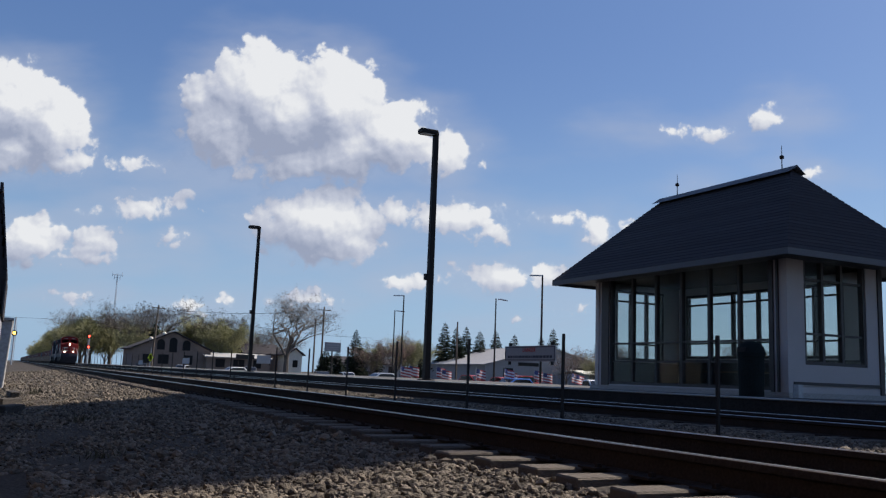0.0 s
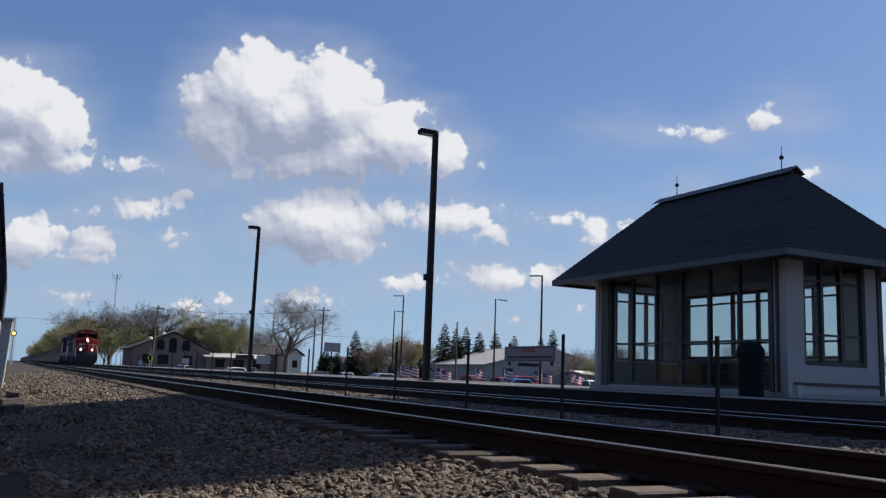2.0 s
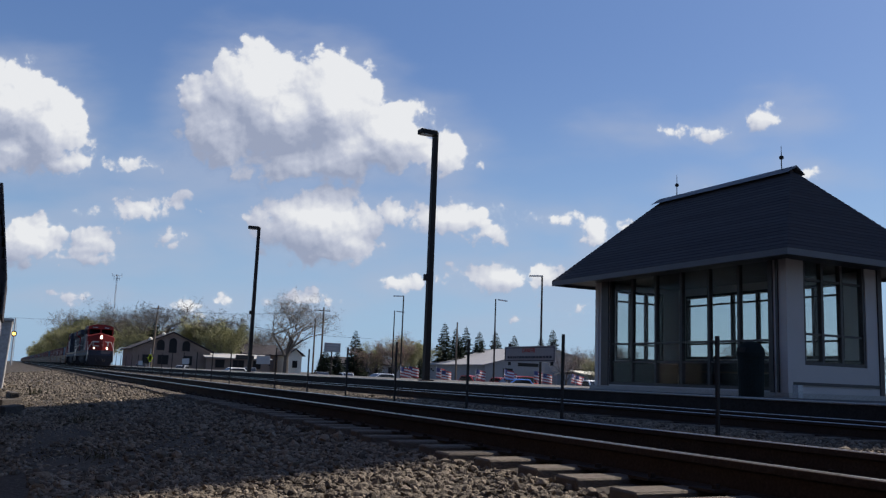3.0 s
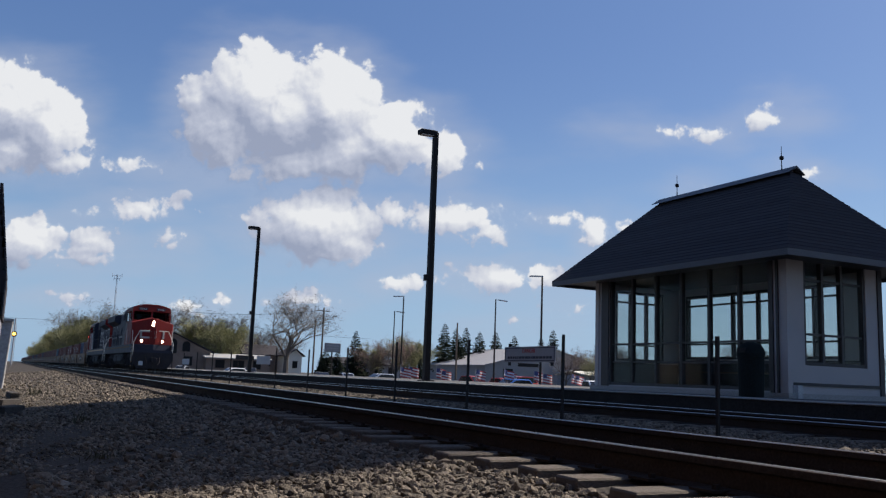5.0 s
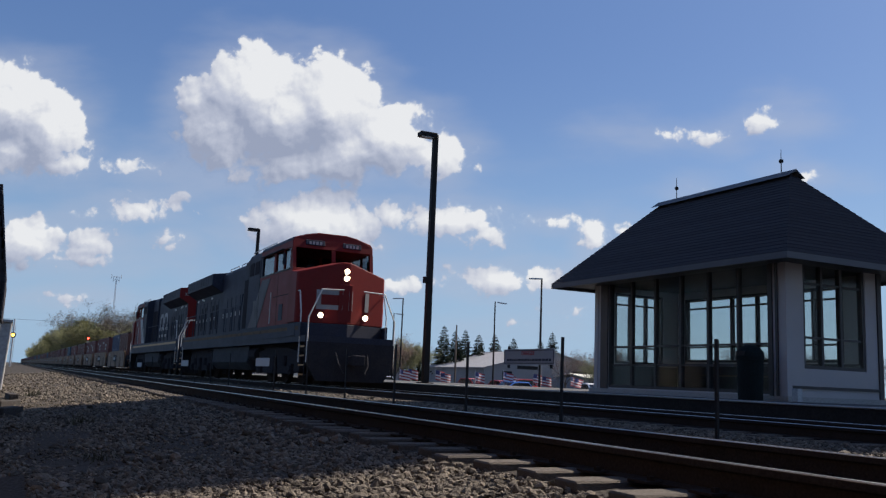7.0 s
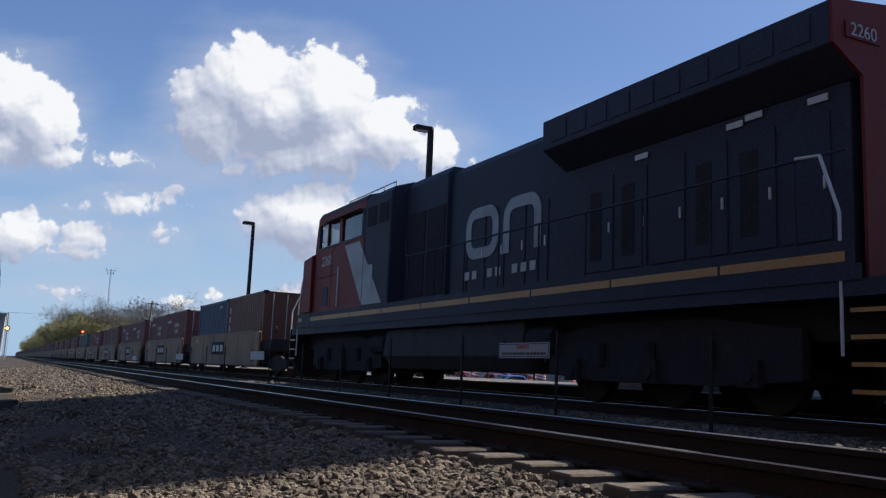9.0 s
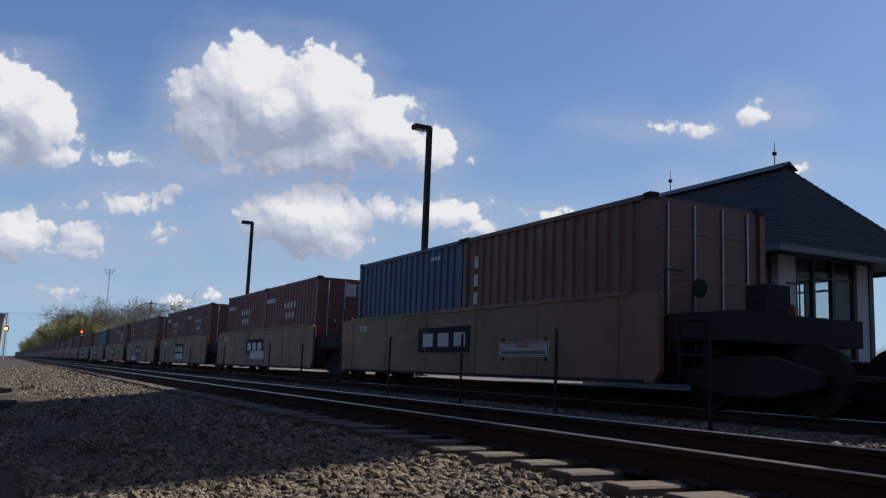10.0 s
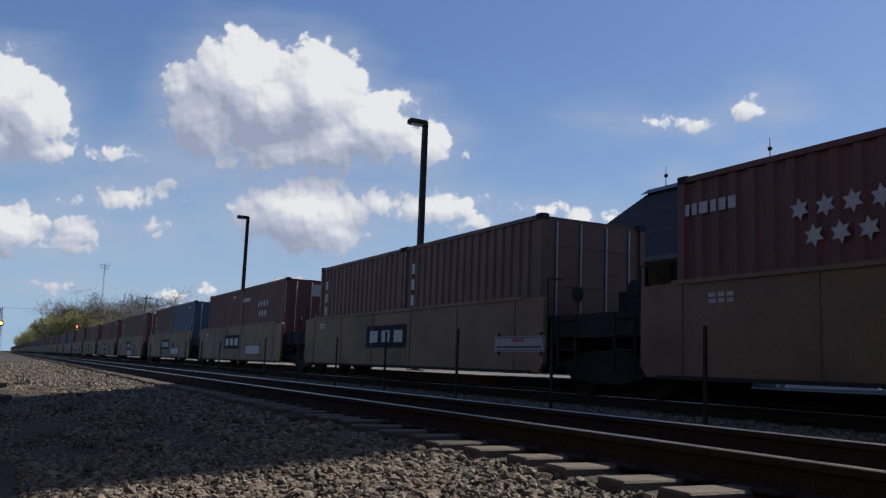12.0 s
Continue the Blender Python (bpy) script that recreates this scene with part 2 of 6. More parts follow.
def lettering(name, words, height, material, parent, m, depth=0.004, label=""):
    """Raised letters from the built-in font, as a mesh, centred on m."""
    cu = bpy.data.curves.new(name, "FONT")
    cu.body, cu.size, cu.extrude, cu.align_x, cu.align_y = words, height, depth, "CENTER", "CENTER"
    tmp = bpy.data.objects.new(name, cu)
    me = bpy.data.meshes.new_from_object(tmp)
    bpy.data.objects.remove(tmp)
    me.materials.clear()
    me.materials.append(material)
    ob = new(name, me)
    ob.parent = parent
    ob.matrix_basis = m
    if label:
        ob["label"] = label
    return ob


# ---- ground, tracks, platform ----
NEAR_C, FAR_C, RAIL = 4.243, 9.906, 0.7525
EDGE_X, DECK = 11.587, 0.224


def ground_z(x, y):
    """The lie of the land across the line: ballast beds, shoulder down to the path, flat beyond the platform."""
    if x < 2.75:
        z = -0.27 - 0.29 * min(1.0, max(0.0, (2.75 - x) / 3.4)) ** 0.9
        if x < -6:
            z += 0.02 * noise.noise((x * 0.1, y * 0.1, 0))
        return z
    if x < 3.3:
        return -0.27 + 0.08 * (x - 2.75) / 0.55
    if x > 22.0:
        return -1.0
    return -0.19


def ground():
    bm = B()
    xs = [-900, -300, -80, -30, -14, -8] + [-6 + 0.5 * k for k in range(19)] + [3.5, 5, 7, 9, 11, 11.6, 21.9, 22.3, 60, 200, 700, 1800]
    ys = [-700, -200, -60, -20, -8] + [-4 + 1.0 * k for k in range(30)] + [28, 32, 38, 46, 60, 80, 120, 200, 400, 900, 2400]
    grid = [[bm.verts.new((x, y, ground_z(x, y) + (0.03 * noise.noise((x, y, 3.1)) if -5 < x < 2.5 and y < 40 else 0))) for x in xs] for y in ys]
    for j in range(len(ys) - 1):
        for i in range(len(xs) - 1):
            bm.faces.new((grid[j][i], grid[j][i + 1], grid[j + 1][i + 1], grid[j + 1][i]))
    ob = part("ground", bm, BALLAST, smooth=True)
    tagged(ob, "grey crushed-stone ballast and gravel ground along the railway", "ground", kind="structure")


ground()


def rail_track(name, cx, label):
    root = thing(name, label, "railway track", "railway tracks", "structure")
    for sx in (-1, 1):
        bm = B()
        x = cx + sx * RAIL
        prof = [(-0.07, -0.18), (0.07, -0.18), (0.07, -0.168), (0.012, -0.15), (0.010, -0.055), (0.036, -0.042), (0.036, -0.006),
                (-0.036, -0.006), (-0.036, -0.042), (-0.010, -0.055), (-0.012, -0.15), (-0.07, -0.168)]
        prism(bm, [(x + a, b) for a, b in prof], -60, 1600, 1)
        bm2 = B()
        prism(bm2, [(x - 0.015, -0.006), (x + 0.015, -0.006), (x + 0.013, 0.0), (x - 0.013, 0.0)], -60, 1600, 1)
        r = part("rail", bm, RAIL_RUST, root)
        part("rail_head", bm2, RAIL_TOP, r, "bright polished running surface")
    # bed strips whose dark colour carries the shade between and beside the rails
    for x0, x1 in ((cx - RAIL + 0.08, cx + RAIL - 0.08), (cx + RAIL + 0.08, cx + 1.75)):
        part("track_bed", span(B(), (x0, -20, -0.3), (x1, 500, -0.176)), DARK_BALLAST, root)
    return root


track_near = rail_track("track_near", NEAR_C, "rusty steel rails with polished heads on timber ties")
track_far = rail_track("track_far", FAR_C, "far pair of rails in dark ballast beside the platform")


def ties():
    """Timber ties under both tracks; the nearest are pieces of their own."""
    me = None
    for cx, root, first, count in ((NEAR_C, track_near, -6.0, 74), (FAR_C, track_far, -6.0, 57)):
        for k in range(count):
            if me is None:
                bm = B()
                box(bm, (0, 0, -0.09), (2.60, 0.23, 0.18))
                bmesh.ops.bevel(bm, geom=bm.edges[:], offset=0.012, segments=1, affect="EDGES")
                me = bpy.data.meshes.new("tie")
                bm.to_mesh(me)
                bm.free()
                me.materials.append(TIE_END)
            ob = new("tie", me)
            ob.parent = root
            ob.matrix_basis = pose(cx + random.uniform(-0.05, 0.05), first + 0.51 * k + random.uniform(-0.03, 0.03), -0.165 + random.uniform(-0.008, 0.008), 0, 0, random.uniform(-1.2, 1.2))
        bm = B()
        y = first + 0.51 * count
        while y < 260:
            box(bm, (cx, y, -0.255), (2.6, 0.23, 0.18))
            y += 0.51
        tagged(part("ties_far_off", bm, TIE, root), kind="stuff")
    # spike plates where the rails cross the nearest ties
    bm = B()
    for k in range(60):
        for sx in (-1, 1):
            box(bm, (NEAR_C + sx * RAIL, 1.5 + 0.51 * k, -0.163), (0.32, 0.18, 0.015))
            for q in (-0.1, 0.1):
                box(bm, (NEAR_C + sx * RAIL + q, 1.5 + 0.51 * k + q * 0.5, -0.145), (0.03, 0.03, 0.03))
    tagged(part("tie_plates", bm, RAIL_RUST, track_near), kind="stuff")


def platform():
    bm = B()
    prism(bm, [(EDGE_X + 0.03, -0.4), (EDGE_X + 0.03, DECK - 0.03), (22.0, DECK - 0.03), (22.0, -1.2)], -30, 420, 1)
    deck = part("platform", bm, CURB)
    tagged(deck, "long low concrete station platform with a pale edge", "platform", kind="structure")
    y = -30.0
    me = None
    while y < 120:
        if me is None:
            b2 = B()
            box(b2, (0, 0, 0), (0.36, 1.985, 0.03))
            bmesh.ops.bevel(b2, geom=b2.edges[:], offset=0.01, segments=1, affect="EDGES")
            me = bpy.data.meshes.new("edge_slab")
            b2.to_mesh(me)
            b2.free()
            me.materials.append(CONCRETE)
        ob = new("edge_slab", me)
        ob.parent = deck
        ob.matrix_basis = pose(EDGE_X + 0.18, y, DECK - 0.015 + random.uniform(-0.003, 0.003))
        y += 2.0
    b2 = B()
    span(b2, (EDGE_X, y - 1.0, DECK - 0.03), (EDGE_X + 0.36, 420, DECK))
    tagged(part("edge_slabs_far_off", b2, CONCRETE, deck), kind="stuff")
    b3 = B()
    span(b3, (EDGE_X + 0.37, -30, DECK - 0.026), (22.0, 420, DECK - 0.004))
    part("paving", b3, ASPHALT, deck)
    b4 = B()
    span(b4, (22.4, -60, -1.3), (170, 230, -0.98))
    tagged(part("car_park", b4, ASPHALT), "grey asphalt car park behind the platform", "car park", kind="structure")


platform()


# ---- the depot on the platform ----
DX0, DX1, DY0, DY1 = 14.0, 16.87, 12.4, 18.75


def wall_with_openings(name, parent, along, fixed, thick, lo, hi, z0, z1, openings, material):
    """A wall along axis 0 or 1 with openings (a0, a1, b0, b1) cut right through it, built of piers, sills and heads."""
    edges = sorted({lo, hi, *[o[0] for o in openings], *[o[1] for o in openings]})
    for a, b in zip(edges, edges[1:]):
        holes = [o for o in openings if o[0] <= a + 1e-6 and o[1] >= b - 1e-6]
        spans = [(z0, z1)] if not holes else [(z0, holes[0][2]), (holes[0][3], z1)]
        for s0, s1 in spans:
            if s1 - s0 > 0.005:
                p, q = [0, 0, s0], [0, 0, s1]
                p[along], q[along] = a, b
                p[1 - along], q[1 - along] = fixed, fixed + thick
                part(name, span(B(), p, q), material, parent)


def window(parent, along, fixed, depth, a0, a1, z0, z1, uprights, bars):
    """A framed window in an opening: frame, mullions, glazing bars and a pane for each light."""
    fr = B()
    t = 0.07

    def blk(bm, u0, u1, w0, w1, d0=-0.02, d1=0.1):
        p, q = [0, 0, w0], [0, 0, w1]
        p[along], q[along] = u0, u1
        p[1 - along], q[1 - along] = fixed + d0 * depth, fixed + d1 * depth
        span(bm, p, q)
    blk(fr, a0, a1, z0, z0 + t)
    blk(fr, a0, a1, z1 - t, z1)
    blk(fr, a0, a0 + t, z0 + t, z1 - t)
    blk(fr, a1 - t, a1, z0 + t, z1 - t)
    w = part("window", fr, TRIM, parent)
    us = [a0 + t] + [a0 + (a1 - a0) * u for u in uprights] + [a1 - t]
    for u in us[1:-1]:
        b = B()
        blk(b, u - 0.035, u + 0.035, z0 + t, z1 - t, -0.015, 0.09)
        part("mullion", b, TRIM, w)
    zs = [z0 + (z1 - z0) * k for k in bars]
    for z in zs:
        for u, v in zip(us, us[1:]):
            b = B()
            blk(b, u + 0.03, v - 0.03, z - 0.022, z + 0.022, 0.0, 0.08)
            part("glazing_bar", b, TRIM, w)
    for u, v in zip(us, us[1:]):
        b = B()
        blk(b, u + 0.01, v - 0.01, z0 + t * 0.8, z1 - t * 0.8, 0.03, 0.036)
        pane = part("pane", b, GLASS, w)
        pane.visible_shadow = False
    return w


def depot():
    d = thing("station_depot", "small grey stucco railway depot with a dark hipped shingle roof", "station building")
    zt = DECK + 2.95
    b = B()
    span(b, (DX0 - 0.12, DY0 - 0.12, DECK - 0.01), (DX1 + 0.12, DY1 + 0.12, DECK + 0.10))
    part("plinth", b, CONCRETE, d)
    z0 = DECK + 0.10
    top = zt - 0.30
    west = [(12.83, 18.22, z0 + 0.03, zt - 0.05)]
    east = [(13.2, 18.32, 1.12, 2.86)]
    south = [(14.5, 16.39, 0.90, zt - 0.06)]
    north = [(14.52, 16.18, 1.0, 2.9)]
    for name, along, fixed, lo, hi, holes in (("wall", 1, DX0, DY0, DY1, west), ("wall", 1, DX1 - 0.16, DY0, DY1, east),
                                              ("wall", 0, DY0, DX0 + 0.16, DX1 - 0.16, south), ("wall", 0, DY1 - 0.16, DX0 + 0.16, DX1 - 0.16, north)):
        wall_with_openings(name, d, along, fixed, 0.16, lo, hi, z0, zt, holes, STUCCO)
    bays = lambda n: tuple((k + 1) / n for k in range(n - 1))
    window(d, 1, DX0 + 0.04, 1, *west[0], bays(6), (0.21, 0.375))
    window(d, 1, DX1 - 0.12, 1, *east[0], bays(6), (0.235, 0.84))
    window(d, 0, DY0 + 0.04, 1, *south[0], (0.31, 0.62), (0.29, 0.80))
    window(d, 0, DY1 - 0.12, 1, *north[0], (0.33, 0.66), (0.235, 0.84))
    # dado boards; the room's shade is put into their dark colour
    b = B()
    span(b, (DX1 - 0.20, DY0 + 0.2, z0 + 0.01), (DX1 - 0.162, DY1 - 0.2, 1.08))
    part("dado_panel", b, TRIM, d, "boarding inside below the windows, coloured dark for the room's shade")
    b = B()
    span(b, (DX0 + 0.2, DY1 - 0.20, z0 + 0.01), (DX1 - 0.22, DY1 - 0.162, 0.96))
    part("dado_panel", b, TRIM, d)
    for k in range(5):                       # a long waiting bench along the inner wall
        b = B()
        box(b, (DX1 - 0.34 - 0.085 * k, 15.4, z0 + 0.44), (0.07, 3.4, 0.035))
        part("bench_slat", b, WOOD_BROWN, d)
    # corner boards and wainscot rail
    for x, y in ((DX0 - 0.03, DY0 - 0.03), (DX0 - 0.03, DY1 - 0.11), (DX1 - 0.11, DY0 - 0.03), (DX1 - 0.11, DY1 - 0.11)):
        b = B()
        span(b, (x, y, z0), (x + 0.14, y + 0.14, zt))
        part("corner_board", b, TRIM if x > 15 else STUCCO, d)
    for y0, y1, m in ((12.60, 12.66, TRIM), (12.74, 12.83, TRIM), (18.22, 18.52, TRIM)):
        b = B()
        span(b, (DX0 - 0.03, y0, z0), (DX0, y1, zt - 0.02))
        part("pilaster", b, m, d)
    b = B()
    span(b, (DX0 + 0.14, DY0 - 0.03, z0 + 0.16), (DX1 - 0.12, DY0, z0 + 0.22))
    part("wainscot_rail", b, TRIM, d)
    # hipped roof with deep eaves, flared at the foot
    ex0, ex1, ey0, ey1, ez = 13.1, 18.1, DY0 - 0.85, DY1 + 0.85, zt - 0.21
    rx, ry0, ry1, rz = 15.6, 13.62, 17.95, 5.40
    b = B()
    e = [b.verts.new(p) for p in ((ex0, ey0, ez + 0.12), (ex1, ey0, ez + 0.12), (ex1, ey1, ez + 0.12), (ex0, ey1, ez + 0.12))]
    r = [b.verts.new((rx, ry0, rz)), b.verts.new((rx, ry1, rz))]
    for f in ((e[0], e[1], r[0]), (e[1], e[2], r[1], r[0]), (e[2], e[3], r[1]), (e[3], e[0], r[0], r[1])):
        b.faces.new(f)
    b.faces.new(e[::-1])
    part("roof", b, SHINGLE, d)
    # courses of shingles as laid strips on the slopes towards the track and along the line
    for k in range(26):
        t0, t1 = k / 26, (k + 1.35) / 26
        t1 = min(t1, 1)
        b = B()
        for slope in ("w", "s", "n"):
            def at(t, side, lift):
                x0 = ex0 + (rx - ex0) * t
                ya, yb = ey0 + (ry0 - ey0) * t, ey1 + (ry1 - ey1) * t
                x1 = ex1 + (rx - ex1) * t
                z = ez + 0.12 + (rz - ez - 0.12) * t + lift
                return {"w": ((x0, ya, z), (x0, yb, z)), "s": ((x1, ya, z), (x0, ya, z)), "n": ((x0, yb, z), (x1, yb, z))}[slope][side]
            b.faces.new([b.verts.new(at(t0, 0, 0.022)), b.verts.new(at(t0, 1, 0.022)), b.verts.new(at(t1, 1, 0.006)), b.verts.new(at(t1, 0, 0.006))])
            b.faces.new([b.verts.new(at(t0, 0, 0.022)), b.verts.new(at(t0, 1, 0.022)), b.verts.new(at(t0, 1, 0.0)), b.verts.new(at(t0, 0, 0.0))])
        part("shingle_course", b, SHINGLE, d)
    b = B()
    span(b, (ex0, ey0, ez), (ex0 + 0.03, ey1, ez + 0.13))
    span(b, (ex1 - 0.03, ey0, ez), (ex1, ey1, ez + 0.13))
    span(b, (ex0 + 0.03, ey0, ez), (ex1 - 0.03, ey0 + 0.03, ez + 0.13))
    span(b, (ex0 + 0.03, ey1 - 0.03, ez), (ex1 - 0.03, ey1, ez + 0.13))
    part("fascia", b, FASCIA, d)
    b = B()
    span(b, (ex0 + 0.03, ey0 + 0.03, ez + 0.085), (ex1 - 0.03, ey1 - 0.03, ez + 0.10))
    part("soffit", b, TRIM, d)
    b = B()
    prism(b, [(rx - 0.28, rz - 0.12), (rx, rz + 0.07), (rx + 0.28, rz - 0.12), (rx, rz + 0.02)], ry0 - 0.18, ry1 + 0.18, 1)
    part("ridge_cap", b, FASCIA, d)
    for y in (ry0 + 0.25, ry1 - 0.55):
        b = B()
        rod(b, (rx, y, rz), (rx, y, rz + 0.62), 0.014, 0.006)
        f = part("lightning_rod", b, BLACK_STEEL, d)
        b = B()
        ball(b, (rx, y, rz + 0.34), 0.06)
        part("glass_ball", b, BLACK_STEEL, f, smooth=True)
    b = B()
    span(b, (DX0 + 0.16, DY0 + 0.16, z0 - 0.03), (DX1 - 0.16, DY1 - 0.16, z0 + 0.004))
    part("floor_slab", b, CONCRETE, d)


depot()


def wall_east():
    """Tall plain block added unseen beside the depot, to shade it and the tracks."""
    b = B()
    span(b, (30.0, 8.75, -1.1), (42.0, 20.6, 33.0))
    tagged(part("wall_east", b, STUCCO), "tall plain grey block added out of view to shade depot and tracks", "wall", kind="structure")


wall_east()


def wall_west():
    """Plain brick screen added unseen behind and beside the camera, to cut sky light."""
    b = B()
    span(b, (-3.4, -26.0, -0.7), (-2.9, 13.5, 7.5))
    tagged(part("wall_west", b, DARK_BRICK), "plain dark brick wall added out of view to cut the sky light", "wall", kind="structure")


wall_west()


# ---- lamps on the platform and in the car park ----
def platform_lamp():
    p = thing("platform_lamp", "tall dark square lamp post with one box-shaped head", "lamp post", "platform lamps")
    b = B()
    box(b, (0, 0, 0.02), (0.45, 0.45, 0.04))
    part("base_plate", b, BLACK_STEEL, p)
    b = B()
    n = [b.verts.new((sx * 0.105, sy * 0.105, 0.04)) for sx, sy in ((-1, -1), (1, -1), (1, 1), (-1, 1))]
    m = [b.verts.new((sx * 0.085, sy * 0.085, 8.95)) for sx, sy in ((-1, -1), (1, -1), (1, 1), (-1, 1))]
    for k in range(4):
        b.faces.new((n[k], n[(k + 1) % 4], m[(k + 1) % 4], m[k]))
    b.faces.new(m)
    b.faces.new(n[::-1])
    part("pole", b, BLACK_STEEL, p)
    b = B()
    box(b, (-0.32, 0, 8.90), (0.66, 0.36, 0.17))
    part("lamp_head", b, BLACK_STEEL, p, bevel=0.02)
    b = B()
    box(b, (-0.36, 0, 8.805), (0.46, 0.28, 0.02))
    part("lens", b, GALV, p)
    b = B()
    box(b, (-0.17, -0.02, 3.62), (0.12, 0.16, 0.22))
    box(b, (-0.19, -0.12, 3.55), (0.05, 0.08, 0.06))
    part("outlet_box", b, BLACK_STEEL, p)
    return p


lamp = platform_lamp()
lamp.matrix_basis = pose(13.0, 27.2, DECK)
copy_thing(lamp, pose(13.0, 52.2, DECK))


def fence():
    f = thing("track_fence", "row of thin dark steel posts between the two tracks", "fence")
    for k, y in enumerate((6.76, 9.58, 12.25, 15.16, 17.84, 20.59, 23.54, 29.05)):
        b = B()
        z = 1.05 + random.uniform(-0.05, 0.07)
        box(b, (0, 0, (z - 0.2) / 2 - 0.1), (0.03, 0.036, z + 0.2), Euler((radians(random.uniform(-0.5, 0.5)), 0, 0)).to_matrix())
        ob = part("post", b, BLACK_STEEL, f)
        ob.location = (6.6, y, 0)
    y = 32.0
    while y < 150:
        b = B()
        box(b, (0, 0, 0.4), (0.03, 0.036, 1.2))
        part("post", b, BLACK_STEEL, f).location = (6.6, y, 0)
        y += 2.95


fence()


def danger_sign(y0, y1, z0, z1, words):
    s = thing("warning_sign", "white rectangular danger sign fixed to the track fence", "sign", "fence signs", at=(6.56, (y0 + y1) / 2, (z0 + z1) / 2))
    w, h = y1 - y0, z1 - z0
    b = B()
    box(b, (0, 0, 0), (0.008, w, h))
    part("sign_face", b, SIGN_WHITE, s)
    turn = Matrix(((0, 0, -1, -0.0065), (-1, 0, 0, 0), (0, 1, 0, 0), (0, 0, 0, 1)))
    if words:
        b = B()
        for sy in (-1, 1):
            box(b, (-0.006, sy * (w / 2 - 0.02), 0), (0.004, 0.01, h - 0.03))
            box(b, (-0.006, 0, sy * (h / 2 - 0.02)), (0.004, w - 0.05, 0.01))
        part("sign_border", b, SIGN_INK, s)
        lettering("sign_word", "DANGER", 0.085, SIGN_RED, s, turn @ Matrix.Translation((0, 0.048, 0)), 0.002)
        b = B()
        random.seed(5)
        y = -w / 2 + 0.08
        while y < w / 2 - 0.14:
            q = random.uniform(0.02, 0.075)
            box(b, (-0.006, y + q / 2, -0.045), (0.004, q, 0.034))
            y += q + 0.02
        part("small_print", b, SIGN_INK, s)
    for sy in (-1, 1):
        b = B()
        box(b, (0.02, sy * w * 0.42, 0.0), (0.03, 0.03, h + 0.1))
        part("bracket", b, BLACK_STEEL, s)


danger_sign(9.70, 11.03, 0.635, 0.855, True)
danger_sign(24.0, 25.5, 0.55, 0.79, False)
danger_sign(36.4, 38.0, 0.50, 0.74, False)
danger_sign(50.4, 52.2, 0.40, 0.64, False)


# ---- the train ----
SPEED, NOSE0 = 22.18, 182.5          # metres a second towards the camera, and where the leading nose is at the start
MOVERS = []                          # (thing, its place behind the leading nose, the way it faces)
WHEELSETS = []


